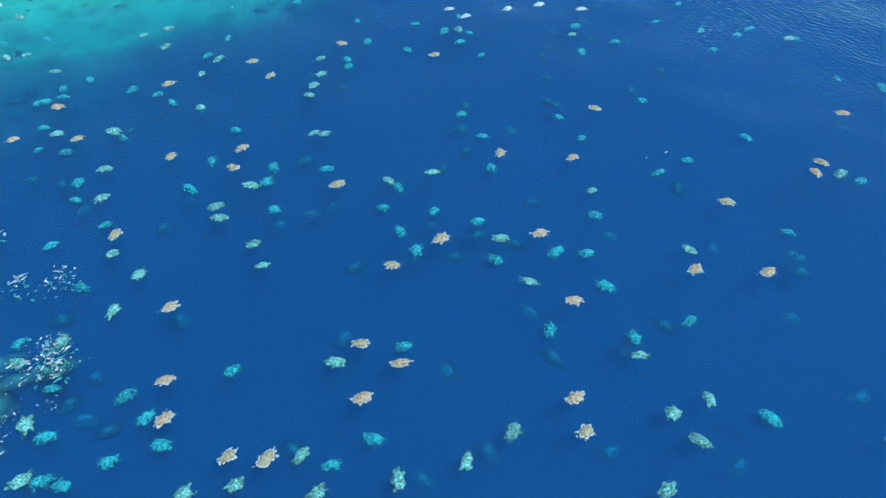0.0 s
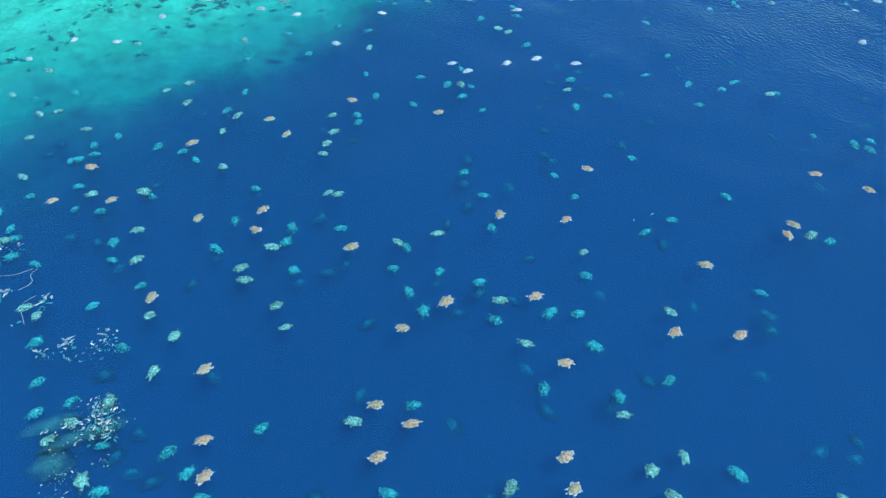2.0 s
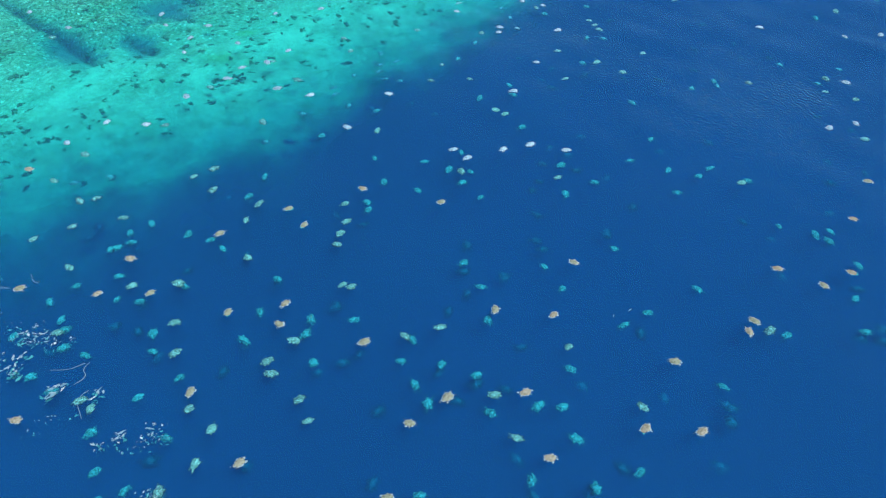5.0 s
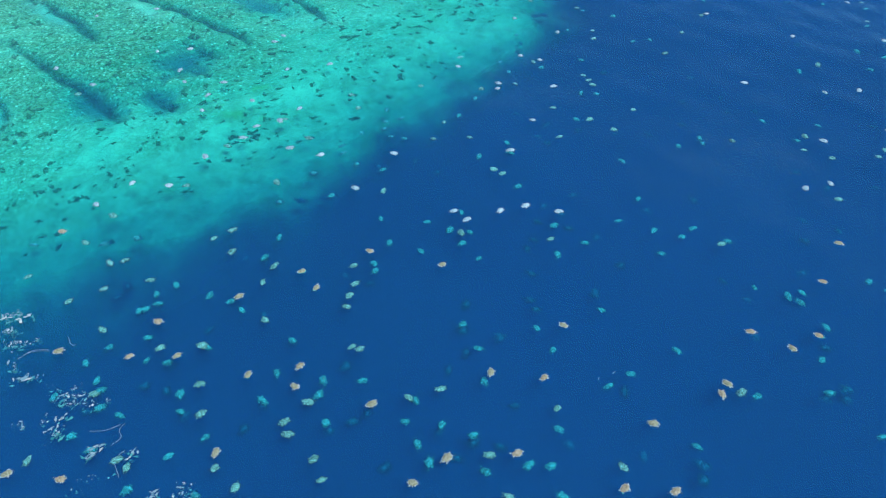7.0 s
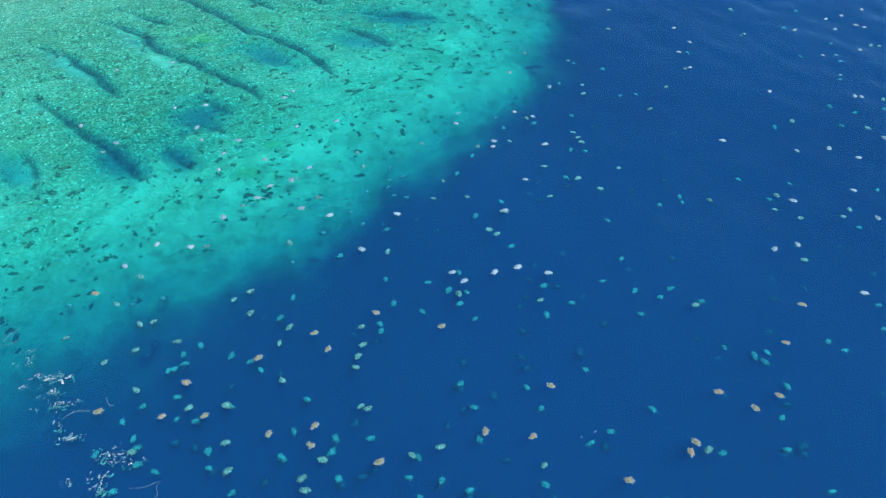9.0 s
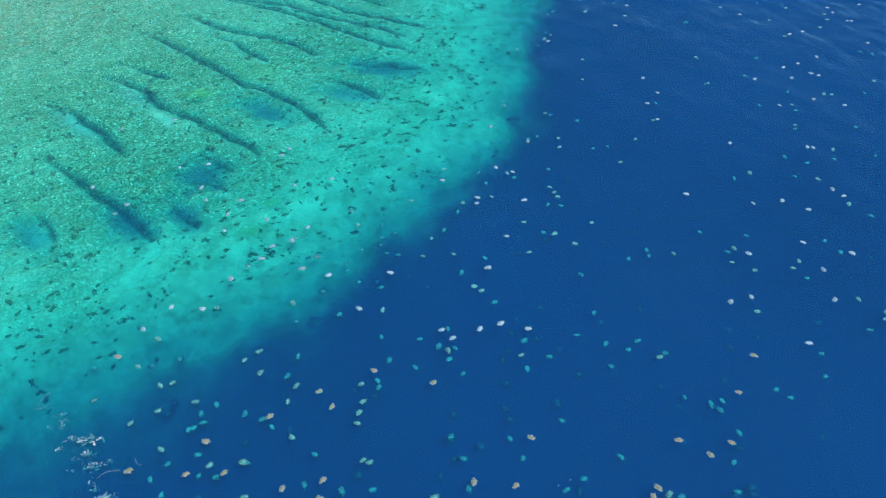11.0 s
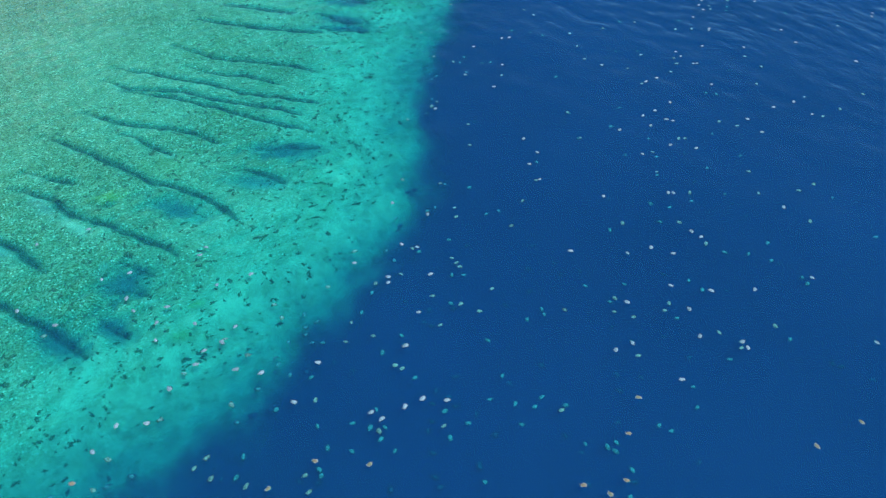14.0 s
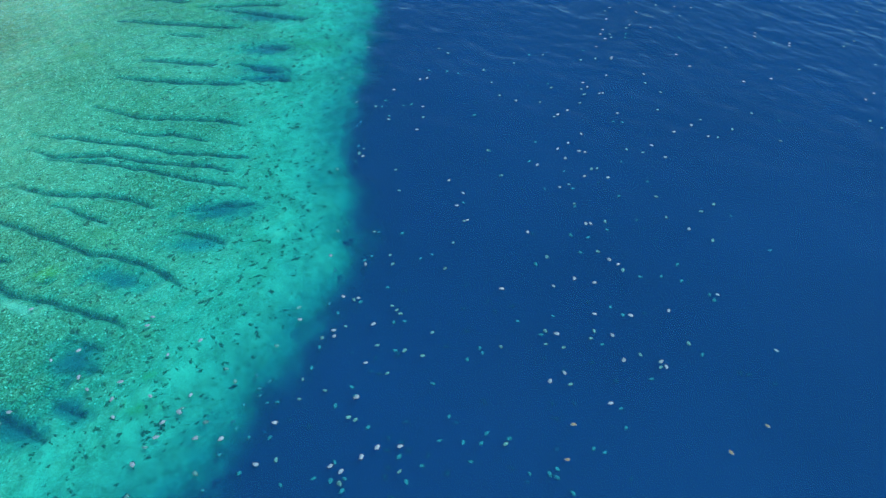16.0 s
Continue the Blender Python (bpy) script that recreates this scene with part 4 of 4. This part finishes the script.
# ---- coral heads on the reef and its slope ----
def coral_head_mesh(seed):
    """A low uneven clump of small knobs, about a metre across: points and faces."""
    rng = random.Random(seed)
    points, faces = [], []
    for _ in range(rng.randint(11, 16)):
        bm = bmesh.new()
        bmesh.ops.create_icosphere(bm, subdivisions=1, radius=rng.uniform(0.07, 0.18))
        at = Vector((rng.gauss(0, 0.19), rng.gauss(0, 0.16), rng.uniform(0.0, 0.12)))
        base = len(points)
        for v in bm.verts:
            p = v.co * rng.uniform(0.7, 1.3)
            points.append((at.x + 1.3 * p.x, at.y + p.y, at.z + 0.7 * p.z))
        faces.extend(tuple(base + v.index for v in f.verts) for f in bm.faces)
        bm.free()
    return points, faces


def coral_data(name, points, faces):
    me = bpy.data.meshes.new(name)
    me.from_pydata(points, [], faces)
    me.polygons.foreach_set("use_smooth", [True] * len(faces))
    me.materials.append(CORAL)
    return me


CLUMPS = [coral_head_mesh(s) for s in range(8)]
HEADS = [coral_data("coral_head", *clump) for clump in CLUMPS]
grow = np.random.RandomState(5)
cx, cy = grow.uniform(-90, 60, 24000), grow.uniform(32, 250, 24000)
cd, cs = from_line(cx, cy, EDGE)
cd = cd * cs
wanted = np.interp(cd, (1, 4, 10, 34, 50, 75), (0.15, 0.7, 1, 0.9, 0.5, 0.2)) * np.clip(0.8 + 0.4 * wavy(cx, cy, 15.0, 9.0), 0.25, 1.3)
kept = (grow.uniform(0, 1, 24000) < 0.50 * wanted) & (cd > 0)
cx, cy, cd = cx[kept], cy[kept], cd[kept]
cz = bottom(cx, cy)[0]
order = np.argsort(np.hypot(cx, cy))
field_points, field_faces = [], []
for rank, i in enumerate(order):
    which = int(grow.randint(len(CLUMPS)))
    size = 0.50 + 0.72 * float(grow.uniform(0.0, 1.0)) ** 2.2
    m = pose(cx[i], cy[i], cz[i] - 0.03, 0, 0, grow.uniform(0, 360)) @ Matrix.Diagonal((size * grow.uniform(0.9, 1.4), size, size * grow.uniform(0.6, 1.0), 1))
    if rank < 290:
        ob = new("coral_head", HEADS[which])
        ob.matrix_world = m
        tagged(ob, "dark green knobbly coral head on the pale reef slope", "coral", "coral heads on the reef")
    else:
        base = len(field_points)
        points, faces = CLUMPS[which]
        field_points.extend((m @ Vector(p))[:] for p in points)
        field_faces.extend(tuple(base + k for k in f) for f in faces)
tagged(new("coral_field", coral_data("coral_field", field_points, field_faces)), "many small dark coral heads scattered over the reef flat", "coral", kind="stuff")

# ---- foam on the water ----
froth = random.Random(23)


def fleck(points, faces, x, y, z, size, turn, stretch):
    """One torn scrap of foam: a thin lumpy disc."""
    n, base = 12, len(points)
    c, s = math.cos(turn), math.sin(turn)
    for low, shrink in ((0.012, 0.8), (0.0, 1.0), (-0.012, 0.8)):
        for k in range(n):
            a = 2 * math.pi * k / n
            r = size * shrink * max(0.2, 0.6 + 0.9 * noise.noise(Vector((math.cos(a) * 2.3 + x * 9, math.sin(a) * 2.3 + y * 9, 0.0))))
            u, v = r * stretch * math.cos(a), r * math.sin(a)
            points.append((x + u * c - v * s, y + u * s + v * c, z + low))
    for ring in (0, 1):
        b = base + ring * n
        faces.extend((b + k, b + n + k, b + n + (k + 1) % n, b + (k + 1) % n) for k in range(n))
    faces.append(tuple(base + k for k in range(n)))
    faces.append(tuple(base + 2 * n + k for k in reversed(range(n))))


def foam_patch(x, y, long, wide, turn, count, size, label, z=0.02):
    """Scraps of foam strewn along a streak."""
    points, faces = [], []
    c, s = math.cos(radians(turn)), math.sin(radians(turn))
    for _ in range(int(0.55 * count) + 2):
        u, v = froth.gauss(0, long / 2), froth.gauss(0, wide / 2)
        bent, grade = radians(turn) + froth.gauss(0, 1.0), froth.uniform(0.3, 1.0) ** 2.6
        for _ in range(froth.randint(1, 6)):
            p, q = u + froth.gauss(0, 0.34) * grade, v + froth.gauss(0, 0.22) * grade
            fleck(points, faces, x + p * c - q * s, y + p * s + q * c, z + froth.choice((0.0, 0.02, -0.25, -0.5)),
                  size * 0.85 * max(grade, 0.15) * froth.uniform(0.4, 1.0), bent + froth.gauss(0, 0.6), froth.uniform(1.0, 3.0))
    me = bpy.data.meshes.new("foam_patch")
    me.from_pydata(points, [], faces)
    me.materials.append(FOAM)
    return tagged(new("foam_patch", me), label, "foam", "foam streaks on the sea", "stuff")


STREAK = "thin white foam scraps strewn in a streak on the sea"
for x, y, long, wide, turn, count, size in (
        (-41.8, 44.0, 0.8, 0.3, 20, 9, 0.26), (-41.2, 42.6, 1.0, 0.6, 35, 14, 0.26), (-38.3, 40.8, 1.6, 0.4, 0, 26, 0.26), (-39.1, 39.8, 1.6, 0.3, 10, 14, 0.2),
        (-37.3, 39.1, 1.2, 0.4, 30, 14, 0.26), (-36.1, 37.5, 1.6, 0.7, 0, 22, 0.2), (-34.5, 38.0, 0.5, 0.2, 25, 5, 0.26), (-35.1, 35.4, 0.4, 0.2, -60, 4, 0.3),
        (-33.8, 34.4, 0.6, 0.25, 15, 6, 0.34), (-31.2, 33.4, 0.6, 0.3, 0, 5, 0.26), (-29.4, 32.5, 1.2, 0.8, 0, 26, 0.18), (-29.5, 32.9, 1.6, 0.9, 0, 34, 0.18),
        (-28.0, 31.8, 2.0, 0.4, 8, 26, 0.2), (-31.2, 30.1, 1.9, 0.4, 12, 26, 0.26), (-29.3, 29.3, 0.8, 0.8, 40, 24, 0.3), (-33.2, 34.3, 0.8, 0.5, 30, 14, 0.2),
        (-35.0, 35.6, 0.3, 0.15, -60, 3, 0.3), (-34.5, 38.3, 0.5, 0.15, 25, 5, 0.28), (-37.0, 39.2, 0.9, 0.3, 20, 10, 0.28), (-37.7, 40.8, 1.3, 0.4, 5, 18, 0.26),
        (-35.9, 37.8, 1.4, 0.5, 0, 16, 0.2), (-25.5, 28.2, 0.5, 0.1, 15, 5, 0.3), (-26.1, 27.4, 0.3, 0.1, 10, 3, 0.34), (-23.0, 27.3, 0.6, 0.4, 30, 10, 0.3),
        (-25.2, 25.5, 1.2, 0.5, 20, 18, 0.16), (-20.4, 24.3, 0.5, 0.4, 30, 10, 0.28), (-18.6, 23.9, 1.3, 0.5, 0, 20, 0.18), (-21.3, 23.9, 0.5, 0.6, 0, 10, 0.2),
        (-18.3, 24.7, 0.7, 0.8, 0, 20, 0.16)):
    foam_patch(x, y, long, wide, turn, count, size, STREAK)
CHURN = "churned dirty-white foam mat floating among green patches"
for x, y, long, wide, turn, count, size in (
        (-17.3, 20.5, 0.7, 0.5, 40, 18, 0.3), (-17.0, 19.8, 0.9, 0.9, 30, 34, 0.3), (-16.6, 19.0, 1.0, 0.6, 40, 34, 0.3),
        (-18.0, 19.3, 1.4, 0.5, 15, 26, 0.28), (-17.4, 18.4, 0.6, 0.3, 50, 8, 0.22), (-18.3, 17.6, 0.5, 0.4, 70, 8, 0.24),
        (-17.6, 16.5, 0.9, 0.4, 35, 14, 0.26), (-17.8, 15.3, 1.0, 0.5, 20, 12, 0.2), (-15.8, 17.2, 0.5, 0.15, -30, 4, 0.16)):
    foam_patch(x, y, 1.0 * long, 1.0 * wide, turn, int(1.8 * count), 0.50 * size, CHURN)


def milk_cloud(x, y, long, wide, turn, deep):
    """A soft flat cloud of froth under the surface."""
    n, points, faces, margin = 32, [], [], []
    c, s = math.cos(radians(turn)), math.sin(radians(turn))
    for r, h in ((0.0, 0.08), (0.3, 0.08), (0.6, 0.06), (0.9, 0.04), (1.2, 0.0), (0.9, -0.04), (0.0, -0.06)):
        for k in range(n):
            a = 2 * math.pi * k / n
            reach = r * (1 + 0.25 * noise.noise(Vector((math.cos(a) + x, math.sin(a) + y, 0.0))))
            u, v = long * reach * math.cos(a), wide * reach * math.sin(a)
            points.append((x + u * c - v * s, y + u * s + v * c, h - deep))
            margin.append(r)
    for ring in range(6):
        b = ring * n
        faces += [(b + k, b + n + k, b + n + (k + 1) % n, b + (k + 1) % n) for k in range(n)]
    me = bpy.data.meshes.new("foam_cloud")
    me.from_pydata(points, [], faces)
    me.polygons.foreach_set("use_smooth", [True] * len(faces))
    me.attributes.new("margin", "FLOAT", "POINT").data.foreach_set("value", margin)
    me.materials.append(MILKY)
    return tagged(new("foam_cloud", me), "milky blue cloud of foam sunk just below the surface", "foam", "foam clouds", "stuff")


for x, y, long, wide, turn, deep in ((-17.9, 18.9, 1.6, 0.45, 25, 0.5), (-16.6, 19.3, 0.9, 0.5, 35, 0.4), (-18.6, 17.4, 1.0, 0.8, 0, 0.6), (-17.2, 20.4, 0.7, 0.4, 40, 0.5),
                                     (-18.2, 15.0, 1.2, 0.6, 20, 0.6), (-19.6, 19.6, 1.4, 0.5, 20, 0.6)):
    milk_cloud(x, y, long, wide, turn, deep)


def foam_thread(line, thick):
    """A thin pale thread that lies bent on the water."""
    cu = bpy.data.curves.new("foam_thread", "CURVE")
    cu.dimensions, cu.bevel_depth, cu.bevel_resolution = "3D", thick, 2
    sp = cu.splines.new("BEZIER")
    sp.bezier_points.add(len(line) - 1)
    for p, (x, y) in zip(sp.bezier_points, line):
        p.co = (x, y, 0.02)
        p.handle_left_type = p.handle_right_type = "AUTO"
        p.radius = froth.uniform(0.6, 1.2)
    me = bpy.data.meshes.new_from_object(bpy.data.objects.new("foam_thread", cu))
    me.materials.clear()
    me.materials.append(FOAM)
    return tagged(new("foam_thread", me), "long thin white thread of foam on the water", "foam", "foam threads")


foam_thread(((-44.7, 44.7), (-43.9, 44.8), (-43.2, 45.4)), 0.014)
foam_thread(((-44.6, 45.1), (-44.3, 46.1), (-43.6, 47.0)), 0.014)
foam_thread(((-35.1, 36.1), (-34.4, 36.8), (-32.8, 37.0)), 0.014)
foam_thread(((-26.7, 29.4), (-25.5, 29.5), (-24.6, 30.0)), 0.014)
foam_thread(((-24.3, 30.1), (-24.5, 29.5), (-24.2, 28.9), (-24.7, 28.2)), 0.014)
foam_thread(((-34.8, 36.5), (-34.2, 37.0), (-33.0, 37.1)), 0.014)
foam_thread(((-23.5, 27.8), (-23.8, 27.5), (-24.0, 27.1)), 0.014)
foam_thread(((-23.9, 26.7), (-23.5, 26.1), (-23.2, 25.6)), 0.014)
foam_thread(((-31.9, 38.5), (-31.1, 37.6), (-30.9, 37.7)), 0.014)
foam_thread(((11.9, 34.4), (11.96, 34.62)), 0.03)
foam_thread(((13.1, 35.0), (13.34, 35.20)), 0.03)
